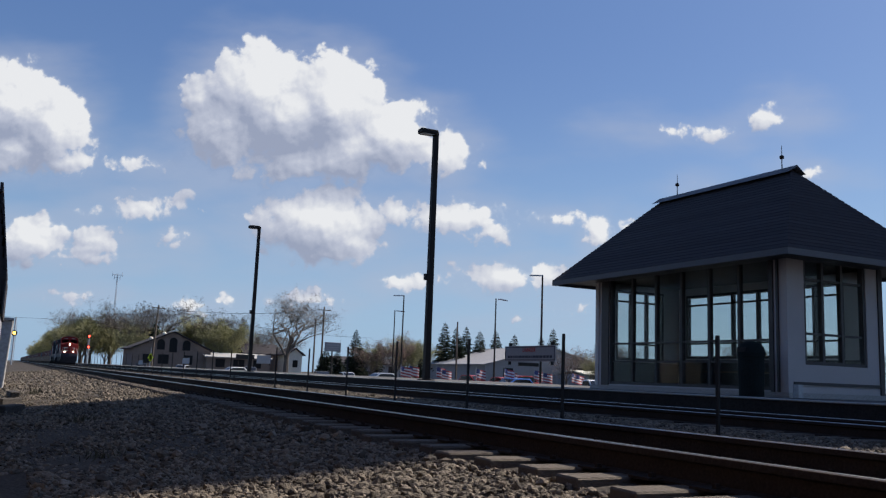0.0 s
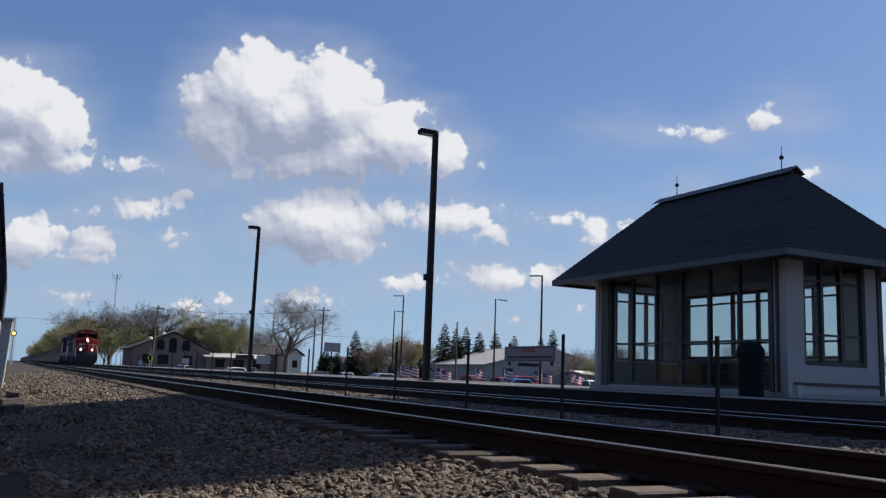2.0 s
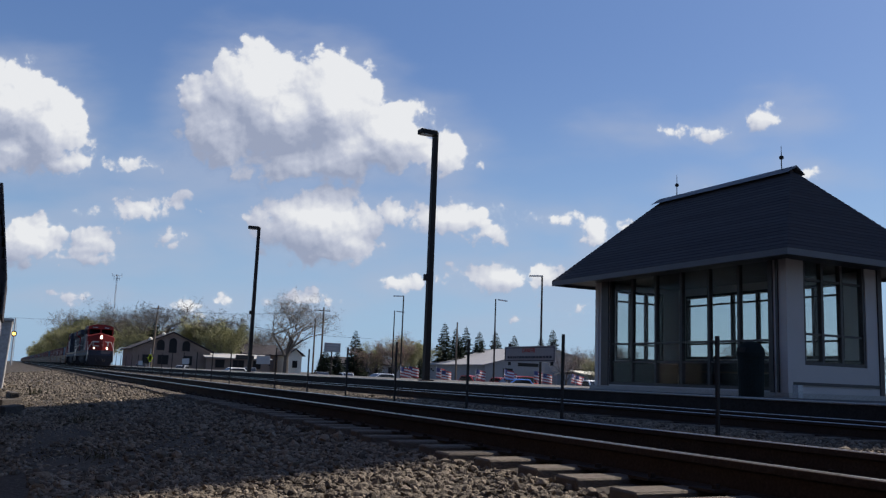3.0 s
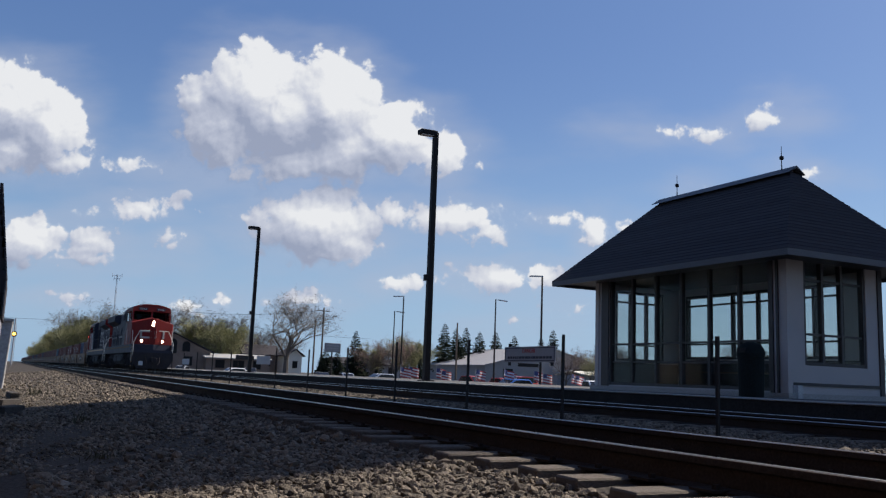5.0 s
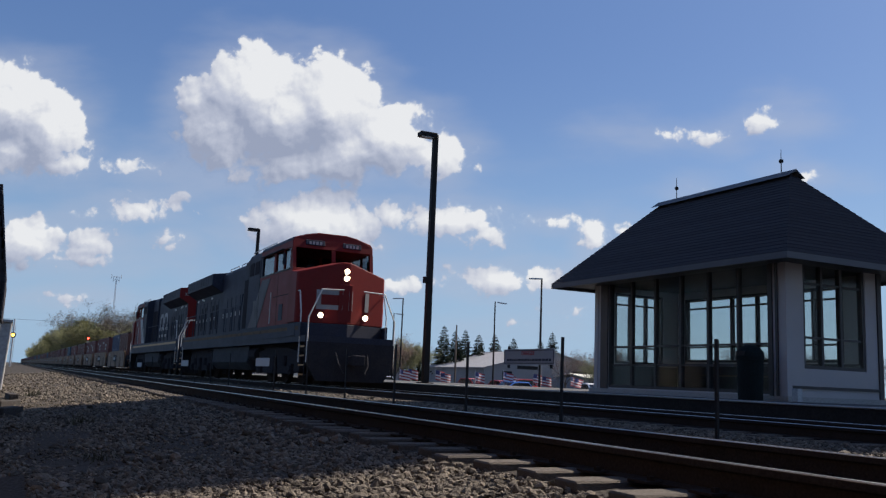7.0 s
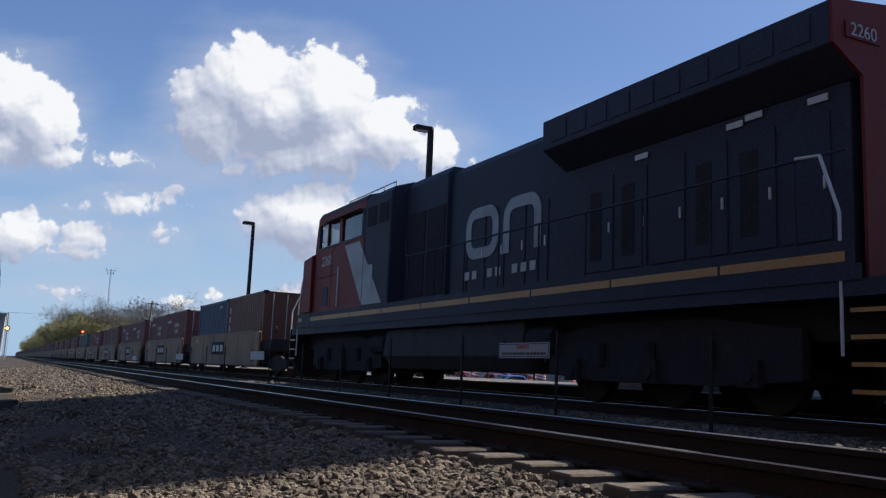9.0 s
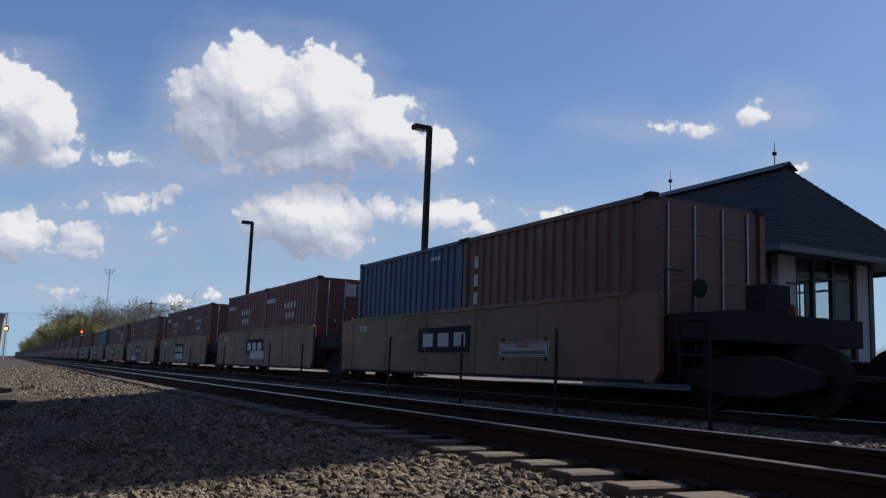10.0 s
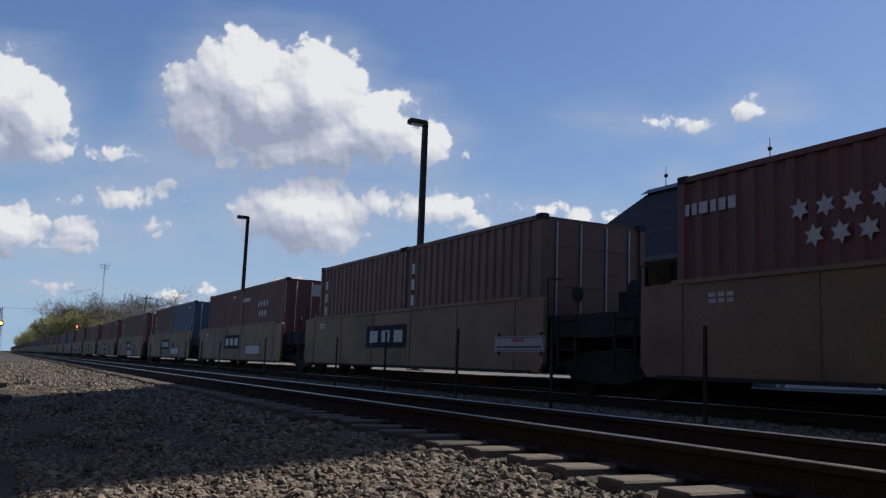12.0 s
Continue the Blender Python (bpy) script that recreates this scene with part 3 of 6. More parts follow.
def loco_body(lead):
    """A six-axle road locomotive. Its nose is at y = 0 and its hood runs towards +y; z = 0 is the rail's head."""
    g = thing("diesel_locomotive", "red, white and black six-axle freight locomotive with lit headlights" if lead else
              "black and red freight locomotive with a white panel, running hood first", "locomotive", "locomotives")
    b = B()
    span(b, (-1.52, -0.75, 1.42), (1.52, 21.05, 1.62))
    part("deck", b, BLACK, g)
    for sx in (-1, 1):
        b = B()
        span(b, (sx * 1.525, -0.1, 1.60), (sx * 1.545, 20.6, 1.78))
        part("side_sill", b, BLACK, g)
        b = B()
        y = 0.1
        while y < 20.3:
            span(b, (sx * 1.546, y, 1.815), (sx * 1.552, min(20.4, y + 2.25), 1.935))
            y += 2.3
        part("reflective_stripe", b, DULL_STRIPE if lead else STRIPE, g)
        b = B()
        span(b, (sx * 1.515, -0.1, 1.781), (sx * 1.545, 20.5, 2.06))
        part("walkway_skirt", b, BLACK, g)
    # nose: a broad shallow wedge with a sloping top, red above a black footing
    def nose_block(z0, top, w, name, m, label=""):
        nb = B()
        rows = []
        for x, dy, dz in ((-w, 0.46, 0.0), (-w + 0.06, 0.38, 0.03), (-0.12, 0.0, 0.42), (0.12, 0.0, 0.42), (w - 0.06, 0.38, 0.03), (w, 0.46, 0.0)):
            prof = [(dy, z0), (dy, top + (dz if top > 3 else 0)), (1.30, top + (dz + 0.10 if top > 3 else 0)), (1.30, z0)]
            rows.append([nb.verts.new((x, y, z)) for y, z in prof])
        for p, q in zip(rows, rows[1:]):
            for k in range(4):
                nb.faces.new((p[k], p[(k + 1) % 4], q[(k + 1) % 4], q[k]))
        nb.faces.new(rows[0])
        nb.faces.new(rows[-1][::-1])
        return part(name, nb, m, g, label, bevel=0.025)
    nose_block(2.08, 3.76, 1.60, "nose", RED, "red painted wide nose")
    nose_block(1.62, 2.08, 1.56, "nose_footing", BLACK, "black anticlimber under the nose")
    part("nose_door", span(B(), (-0.24, -0.02, 2.15), (0.24, 0.0, 3.42)), RED, g, bevel=0.01)
    # cab: solid below the windows, posts and glass, a domed roof
    SILL, HEAD = 4.03, 4.76
    lean = lambda z: 1.28 + max(0.0, z - 3.9) * 0.17
    cb = B()
    prism(cb, [(1.28, 1.62), (5.42, 1.62), (5.42, SILL), (lean(SILL), SILL), (1.28, 3.9)], -1.5, 1.5, 0)
    cab = part("cab", cb, RED, g, bevel=0.02)
    rb = B()
    prof = [(-1.5, HEAD), (-1.5, 5.0), (-1.43, 5.12), (-0.9, 5.29), (-0.5, 5.36), (0.5, 5.36), (0.9, 5.29), (1.43, 5.12), (1.5, 5.0), (1.5, HEAD)]
    lo = [rb.verts.new((x, lean(min(z, 5.15)), z)) for x, z in prof]
    hi = [rb.verts.new((x, 5.42, z)) for x, z in prof]
    for k in range(len(prof)):
        j = (k + 1) % len(prof)
        rb.faces.new((lo[k], lo[j], hi[j], hi[k]))
    rb.faces.new(lo[::-1])
    rb.faces.new(hi)
    part("cab_brow", rb, RED, g, bevel=0.02)
    rb = B()
    prism(rb, [(-1.505, 5.01), (-1.435, 5.14), (-0.9, 5.31), (-0.5, 5.38), (0.5, 5.38), (0.9, 5.31), (1.435, 5.14), (1.505, 5.01), (1.3, 4.95), (-1.3, 4.95)], 1.62, 5.46, 1)
    part("cab_roof", rb, BLACK, g)
    part("cab_rear_wall", span(B(), (-1.49, 5.30, SILL), (1.49, 5.42, HEAD)), BLACK, g)
    part("cab_partition", span(B(), (0.35, 3.55, SILL), (1.40, 3.62, HEAD)), BLACK, g)

    def slanted(x0, x1, z0, z1, d0, d1, name, m):
        b = B()
        lo = [b.verts.new((x, lean(z) + d, z)) for d in (d0, d1) for x, z in ((x0, z0), (x1, z0), (x1, z1), (x0, z1))]
        for f in ((0, 1, 2, 3), (7, 6, 5, 4), (0, 4, 5, 1), (1, 5, 6, 2), (2, 6, 7, 3), (3, 7, 4, 0)):
            b.faces.new([lo[k] for k in f])
        return part(name, b, m, cab)
    for x0, x1 in ((-1.5, -1.38), (-0.07, 0.07), (1.38, 1.5)):
        slanted(x0, x1, SILL, HEAD, 0.0, 0.09, "windshield_post", RED)
    for x0, x1 in ((-1.38, -0.07), (0.07, 1.38)):
        slanted(x0, x1, SILL, HEAD, 0.03, 0.04, "windshield", CAB_GLASS).visible_shadow = False
        b = B()
        box(b, ((x0 + x1) / 2 * 0.95, 1.46, 4.97), (0.70, 0.10, 0.19), Euler((radians(-10), 0, 0)).to_matrix())
        nb_ = part("number_board", b, BLACK, cab, bevel=0.015)
        b = B()
        for k in range(4):
            box(b, ((x0 + x1) / 2 * 0.95 - 0.2 + 0.13 * k, 1.405, 4.96), (0.08, 0.02, 0.11))
        part("board_digits", b, MARK, nb_)
    for sx in (-1, 1):
        for y0, y1 in ((1.46, 1.62), (2.36, 2.42), (3.40, 3.62), (5.18, 5.30)):
            part("window_post", span(B(), (sx * 1.42, y0, SILL), (sx * 1.5, y1, HEAD)), RED if y0 < 3.5 else BLACK, cab)
        for y0, y1 in ((1.62, 2.36), (2.42, 3.40), (3.62, 5.18)):
            w = part("side_window", span(B(), (sx * 1.45, y0, SILL), (sx * 1.456, y1, HEAD)), CAB_GLASS, cab)
            w.visible_shadow = False
            part("window_sill", span(B(), (sx * 1.49, y0 - 0.02, SILL - 0.05), (sx * 1.53, y1 + 0.02, SILL)), TRIM, w)
        part("sun_visor", span(B(), (sx * 1.50, 2.3, HEAD), (sx * 1.62, 5.2, HEAD + 0.025)), BLACK, cab)
        b = B()
        box(b, (sx * 1.60, 2.05, 4.38), (0.10, 0.05, 0.42))
        rod(b, (sx * 1.49, 2.05, 4.2), (sx * 1.6, 2.05, 4.2), 0.012, n=6)
        part("wing_mirror", b, BLACK, cab)
        b = B()
        span(b, (sx * 1.50, 2.2, 2.22), (sx * 1.513, 2.65, 2.8))
        part("vent", b, BLACK, g)
        part("door_seam", span(B(), (sx * 1.50, 1.55, 3.10), (sx * 1.508, 3.5, 3.125)), UNDER, g)
    for x in (-0.75, 0.0, 0.75):
        b = B()
        box(b, (x, 3.4, SILL + 0.12), (0.5, 0.5, 0.12))
        box(b, (x, 3.62, SILL + 0.42), (0.46, 0.1, 0.5))
        part("crew_seat", b, DARK_GLASS, cab, bevel=0.03)
    # hood, taller behind the cab
    hb = B()
    prism(hb, [(-0.98, 1.62), (-0.98, 4.93), (-0.85, 5.10), (0.85, 5.10), (0.98, 4.93), (0.98, 1.62)], 7.2, 20.1, 1)
    part("hood", hb, BLACK, g, bevel=0.02)
    hb = B()
    prism(hb, [(-1.08, 2.06), (-1.08, 5.02), (-0.95, 5.20), (0.95, 5.20), (1.08, 5.02), (1.08, 2.06)], 7.2, 9.5, 1)
    part("blower_room", hb, BLACK, g, bevel=0.02)
    for sx in (-1, 1):
        for y in (7.45, 8.5):
            part("blower_door", span(B(), (sx * 1.08, y, 2.2), (sx * 1.10, y + 0.92, 4.3)), UNDER, g, bevel=0.008)
    # white flash behind the cab and the grey-white panel
    for sx in (-1, 1):
        b = B()
        prism(b, [(3.95, 3.88), (5.1, 3.88), (6.83, 2.1), (5.45, 2.1)], sx * 1.505, sx * 1.514, 0)
        part("white_flash", b, DULL_WHITE if lead else WHITE, g, "white diagonal panel behind the cab")
        for y, z0, z1 in ((5.43, 2.1, 4.7), (2.9, 2.1, 3.9), (7.15, 2.1, 4.8)):
            part("panel_seam", span(B(), (sx * 1.5145, y, z0), (sx * 1.518, y + 0.025, z1)), UNDER, g)
        part("access_door", span(B(), (sx * 1.5145, 5.6, 2.5), (sx * 1.522, 6.15, 3.15)), DULL_WHITE if lead else WHITE, g)
        b = B()
        pipe(b, [(sx * 1.55, 3.6, 2.15), (sx * 1.55, 3.6, 3.3)], 0.018)
        part("grab_rail", b, HANDRAIL, g)
    b = B()
    prism(b, [(-1.5, 2.05), (-1.5, 4.95), (-1.42, 5.08), (-0.9, 5.25), (0.9, 5.25), (1.42, 5.08), (1.5, 4.95), (1.5, 2.05)], 5.43, 7.2, 1)
    part("equipment_room", b, BLACK, g, bevel=0.02)
    for sx in (-1, 1):
        for y in (5.62, 6.42):
            b = B()
            span(b, (sx * 1.502, y, 4.2), (sx * 1.515, y + 0.6, 4.72))
            part("intake_grille", b, UNDER, g)
        b = B()
        pipe(b, [(sx * 1.36, 3.6, 5.10), (sx * 1.36, 3.8, 5.22), (sx * 1.36, 7.1, 5.22), (sx * 1.36, 7.1, 5.02)], 0.018)
        for y in (4.6, 5.4, 6.3):
            rod(b, (sx * 1.36, y, 5.02), (sx * 1.36, y, 5.22), 0.015, n=6)
        part("roof_rail", b, HANDRAIL, g)
    b = B()
    for k, x in enumerate((-0.22, 0.0, 0.22)):
        rod(b, (x, 4.9, 5.47), (x, 4.45 - 0.1 * k, 5.47), 0.03, 0.075, n=10)
    box(b, (0, 4.85, 5.41), (0.6, 0.1, 0.12))
    part("air_horn", b, BLACK, g)
    b = B()
    box(b, (-0.4, 3.4, 5.38), (0.5, 0.7, 0.08))
    rod(b, (0.4, 3.6, 5.3), (0.4, 3.6, 5.5), 0.015, n=6)
    part("antenna", b, WHITE, g)
    # doors along the hood
    for sx in (-1, 1):
        y = 9.65
        while y < 13.4:
            b = B()
            span(b, (sx * 0.98, y, 2.15), (sx * 1.0, y + 0.72, 3.75))
            dr = part("hood_door", b, BLACK, g, bevel=0.008)
            b = B()
            span(b, (sx * 1.0, y + 0.62, 2.85), (sx * 1.025, y + 0.66, 3.05))
            part("latch", b, HANDRAIL, dr)
            y += 0.80
        for k in range(6):
            y = 14.75 + k * 0.86
            dr = part("engine_door", span(B(), (sx * 0.98, y, 2.2), (sx * 1.0, y + 0.76, 3.85)), BLACK, g, bevel=0.008)
            if k in (0, 1, 3, 4):
                part("door_panel", span(B(), (sx * 1.0, y + 0.14, 2.4), (sx * 1.006, y + 0.46, 3.6)), UNDER, dr)
            part("latch", span(B(), (sx * 1.0, y + 0.66, 2.85), (sx * 1.025, y + 0.69, 3.02)), HANDRAIL, dr)
        for y, z in ((16.1, 3.95), (18.1, 3.98), (18.45, 4.03), (19.5, 3.98)):
            part("cover_plate", span(B(), (sx * 1.0, y, z), (sx * 1.02, y + 0.3, z + 0.09)), HANDRAIL, g)
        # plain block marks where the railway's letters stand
        if not lead:
            b = B()
            y0 = 10.35
            x = sx * 1.012
            def band(path, w=0.24):
                """A flat painted band along a path of (y, z) points, mitred at its bends."""
                n = len(path)
                sides = ([], [])
                for k, (py, pz) in enumerate(path):
                    a0 = Vector(path[max(k - 1, 0)])
                    a1 = Vector(path[min(k + 1, n - 1)])
                    d = (a1 - a0).normalized()
                    for q, sg in zip(sides, (-1, 1)):
                        q.append((py - d.y * sg * w / 2, pz + d.x * sg * w / 2))
                for k in range(n - 1):
                    prism(b, [sides[0][k], sides[0][k + 1], sides[1][k + 1], sides[1][k]], x - 0.006, x + 0.006, 0)
            arc = lambda cy, cz, r, a0, a1: [(cy + r * math.cos(radians(a0 + (a1 - a0) * k / 5)), cz + r * math.sin(radians(a0 + (a1 - a0) * k / 5))) for k in range(6)]
            band(arc(y0 + 0.42, 3.56, 0.30, 90, 180) + arc(y0 + 0.42, 3.27, 0.30, 180, 270) + arc(y0 + 0.98, 3.27, 0.30, 270, 360) + arc(y0 + 0.98, 3.56, 0.30, 0, 90) + [(y0 + 0.42, 3.86)])
            band([(y0 + 1.72, 2.85)] + arc(y0 + 2.02, 3.56, 0.30, 180, 90) + arc(y0 + 2.58, 3.56, 0.30, 90, 0) + [(y0 + 2.88, 2.85)])
            part("side_mark", b, WHITE, g, "large white block mark")
            b = B()
            for k in range(9):
                if k not in (2, 5):
                    span(b, (x - 0.006, y0 + 0.33 * k, 2.42), (x + 0.006, y0 + 0.33 * k + 0.2, 2.6))
            part("small_mark", b, MARK, g)
    # radiator wings over the tail, flared
    rw = B()
    prism(rw, [(-1.0, 4.15), (-1.52, 4.47), (-1.52, 5.02), (-0.25, 5.20), (0.25, 5.20), (1.52, 5.02), (1.52, 4.47), (1.0, 4.15)], 14.1, 20.25, 1)
    part("radiator", rw, BLACK, g, bevel=0.02)
    for sx in (-1, 1):
        for k in range(10):
            b = B()
            span(b, (sx * 1.52, 14.4 + k * 0.57, 4.58), (sx * 1.535, 14.85 + k * 0.57, 4.92))
            part("radiator_grille", b, BLACK, g)
    b = B()
    span(b, (-0.65, 5.7, 5.17), (0.65, 7.9, 5.27))
    part("dynamic_brake_hatch", b, BLACK, g, bevel=0.03)
    b = B()
    span(b, (-0.35, 9.6, 5.08), (0.35, 10.7, 5.24))
    part("exhaust_stack", b, UNDER, g, bevel=0.03)
    b = B()
    span(b, (-0.6, 11.2, 5.08), (0.6, 13.9, 5.17))
    part("roof_hatch", b, BLACK, g, bevel=0.03)
    b = B()
    for y in (10.0, 12.2):
        pipe(b, [(-0.72, y, 5.08), (-0.72, y, 5.26), (-0.72, y + 1.6, 5.26), (-0.72, y + 1.6, 5.08)], 0.02)
    part("roof_rail", b, HANDRAIL, g)
    # tail
    b = B()
    prism(b, [(-1.0, 1.62), (-1.0, 4.15), (-1.52, 4.47), (-1.52, 5.02), (-0.25, 5.20), (0.25, 5.20), (1.52, 5.02), (1.52, 4.47), (1.0, 4.15), (1.0, 1.62)], 20.255, 20.30, 1)
    tail = part("tail_panel", b, BLACK if lead else RED, g, "black painted rear end panel" if lead else "red painted rear end panel")
    for x in (-1.0, 1.0):
        b = B()
        box(b, (x, 20.31, 4.68), (0.62, 0.02, 0.2))
        nb_ = part("number_board", b, BLACK if lead else RED, tail)
        if not lead:
            lettering("road_number", "2260", 0.24, MARK, tail, Matrix(((-1, 0, 0, x), (0, 0, 1, 20.325), (0, 1, 0, 4.68), (0, 0, 0, 1))), 0.004)
    b = B()
    for z0, z1, x0, x1 in ((4.5, 4.58, -0.42, 0.42), (4.80, 4.88, -0.42, 0.0), (4.5, 4.88, -0.42, -0.34), (4.5, 4.88, 0.0, 0.08), (4.5, 4.88, 0.36, 0.44)):
        span(b, (x0, 20.301, z0), (x1, 20.32, z1))
    part("tail_mark", b, DULL_WHITE if lead else WHITE, tail)
    b = B()
    span(b, (-0.62, 20.301, 2.0), (-0.05, 20.32, 3.85))
    part("tail_door", b, BLACK if lead else RED, tail, bevel=0.01)
    for z in (3.25, 3.5, 2.5):
        b = B()
        rod(b, (0.25, 20.3, z), (0.25, 20.36, z), 0.1, n=12)
        part("tail_lamp", b, DARK_GLASS, tail)
    # ends: pilot, plough, coupler, steps, handrails
    for end, y, s in (("front", -0.75, -1), ("rear", 21.05, 1)):
        b = B()
        prism(b, [(-1.5, 1.42), (1.5, 1.42), (1.5, 0.75), (1.15, 0.18), (-1.15, 0.18), (-1.5, 0.75)], y - 0.1 * s, y + 0.06 * s, 1)
        pil = part("pilot", b, UNDER, g)
        b = B()
        box(b, (0, y + 0.25 * s, 0.86), (0.30, 0.6, 0.28))
        box(b, (0.05, y + 0.55 * s, 0.86), (0.42, 0.22, 0.34))
        part("coupler", b, UNDER, g, bevel=0.03)
        b = B()
        for k in range(2):
            pipe(b, [(-0.55 + 1.1 * k, y + 0.06 * s, 1.1), (-0.5 + 1.0 * k, y + 0.3 * s, 0.7), (-0.35 + 0.7 * k, y + 0.4 * s, 0.45)], 0.03)
        part("air_hose", b, UNDER, g)
        for sx in (-1, 1):
            b = B()
            for k in range(4):
                box(b, (sx * 1.4, y - s * (0.35 - 0.0), 0.35 + 0.3 * k), (0.26, 0.55, 0.03))
            span(b, (sx * 1.52, y - s * 0.05, 0.3), (sx * 1.54, y - s * 0.1, 1.6))
            part("step", b, UNDER, g)
            for k in range(4):
                b = B()
                box(b, (sx * 1.535, y - s * 0.35, 0.36 + 0.3 * k), (0.02, 0.5, 0.05))
                part("step_edge", b, STRIPE, g, "yellow step edge")
            b = B()
            yy = y + 0.02 * s
            pipe(b, [(sx * 1.5, yy, 0.75), (sx * 1.5, yy, 2.2), (sx * 1.1, yy, 3.12), (sx * 0.35, yy, 3.15)], 0.022)
            pipe(b, [(sx * 1.52, yy - s * 0.75, 0.75), (sx * 1.52, yy - s * 0.75, 2.4), (sx * 1.52, yy - s * 1.0, 3.12), (sx * 1.52, yy - s * 1.35, 3.15)], 0.022)
            part("grab_rail", b, HANDRAIL, g)
    for sx in (-1, 1):
        b = B()
        y = 8.3
        while y < 20.4:
            rod(b, (sx * 1.47, y, 2.05), (sx * 1.47, y, 3.14), 0.02, n=6)
            y += 1.42
        rod(b, (sx * 1.47, 8.2, 3.14), (sx * 1.47, 20.4, 3.14), 0.022, n=6)
        rod(b, (sx * 1.47, 8.2, 3.14), (sx * 1.47, 8.1, 3.6), 0.022, n=6)
        part("walkway_rail", b, BLACK, g)
    # nose lamps and pale nose mark
    for x, z, lit, r in ((0, 3.86, lead, 0.08), (0, 3.63, lead, 0.08), (-0.8, 2.34, lead, 0.08), (0.8, 2.34, lead, 0.08)):
        b = B()
        rod(b, (x, -0.03 if abs(x) < 0.5 else 0.12, z), (x, 0.3, z), r + 0.035, n=14)
        h = part("lamp_housing", b, BLACK, g)
        b = B()
        rod(b, (x, -0.045 if abs(x) < 0.5 else 0.105, z), (x, 0.0 if abs(x) < 0.5 else 0.15, z), r, n=14)
        part("headlight", b, HEADLIGHT if lit else DARK_GLASS, h)
    b = B()
    yf = -0.012
    for x0, x1, z0, z1 in ((-0.95, -0.1, 2.55, 2.7), (-0.95, -0.1, 3.05, 3.2), (-0.95, -0.8, 2.7, 3.05), (0.12, 0.27, 2.55, 3.2), (0.78, 0.93, 2.55, 3.2)):
        yy = lambda x: max(0.0, (abs(x) - 0.12) / 1.42 * 0.38)
        vs = [b.verts.new((x, yy(x) + d, z)) for d in (-0.022, 0.01) for x, z in ((x0, z0), (x1, z0), (x1, z1), (x0, z1))]
        for f in ((0, 1, 2, 3), (7, 6, 5, 4), (0, 4, 5, 1), (1, 5, 6, 2), (2, 6, 7, 3), (3, 7, 4, 0)):
            b.faces.new([vs[k] for k in f])
    part("nose_mark", b, WHITE, g, "white block mark on the nose")
    if not lead:
        for sx in (-1, 1):
            m = Matrix(((0, 0, sx, sx * 1.504), (sx, 0, 0, 2.4), (0, 1, 0, 3.58), (0, 0, 0, 1)))
            lettering("road_number", "2260", 0.42, MARK, g, m, 0.004)
    # tank, trucks, wheels
    b = B()
    prism(b, [(-1.35, 1.40), (-1.42, 0.75), (-1.15, 0.45), (1.15, 0.45), (1.42, 0.75), (1.35, 1.40)], 6.9, 13.4, 1)
    part("fuel_tank", b, TANK, g, "dull grey fuel tank", bevel=0.03)
    for sx in (-1, 1):
        for y0, y1 in ((5.9, 6.8), (13.5, 14.3)):
            b = B()
            rod(b, (sx * 1.15, y0, 1.05), (sx * 1.15, y1, 1.05), 0.26, n=12)
            part("air_tank", b, UNDER, g)
    b = B()
    span(b, (-0.95, -0.4, 0.95), (0.95, 20.7, 1.42))
    part("underframe", b, UNDER, g)
    for cy in (3.55, 16.75):
        for sx in (-1, 1):
            b = B()
            prism(b, [(cy - 2.75, 0.45), (cy - 2.75, 1.1), (cy - 1.2, 1.3), (cy + 1.2, 1.3), (cy + 2.75, 1.1), (cy + 2.75, 0.45), (cy + 1.4, 0.35), (cy - 1.4, 0.35)], sx * 1.05, sx * 1.2, 0)
            fr = part("truck_frame", b, UNDER, g, bevel=0.02)
            for dy in (-1.95, 0, 1.95):
                b = B()
                box(b, (sx * 1.24, cy + dy, 0.53), (0.12, 0.36, 0.36))
                rod(b, (sx * 1.25, cy + dy, 0.53), (sx * 1.34, cy + dy, 0.53), 0.12, n=10)
                part("axle_box", b, UNDER, fr)
                b = B()
                rod(b, (sx * 1.24, cy + dy * 0.62, 0.62), (sx * 1.24, cy + dy * 0.62, 0.98), 0.09, n=8)
                part("spring", b, UNDER, fr)
        for dy in (-1.95, 0, 1.95):
            b = B()
            rod(b, (-0.9, 0, 0), (0.9, 0, 0), 0.09)
            for sx in (-1, 1):
                rod(b, (sx * 0.69, 0, 0), (sx * 0.82, 0, 0), 0.515, n=24)
                rod(b, (sx * 0.66, 0, 0), (sx * 0.69, 0, 0), 0.54, n=24)
                for k in range(3):
                    an = k * math.tau / 3
                    rod(b, (sx * 0.82, 0.3 * math.cos(an), 0.3 * math.sin(an)), (sx * 0.835, 0.3 * math.cos(an), 0.3 * math.sin(an)), 0.07, n=8)
            w = part("wheelset", b, RAIL_RUST, g)
            WHEELSETS.append((w, cy + dy, 1 if lead else -1, 0.515))
    return g


leader = loco_body(True)
leader.scale = (1.0, 1.046, 1.0)
MOVERS.append((leader, 0.0, 0))
MOVERS.append((loco_body(False), 44.0, 180))


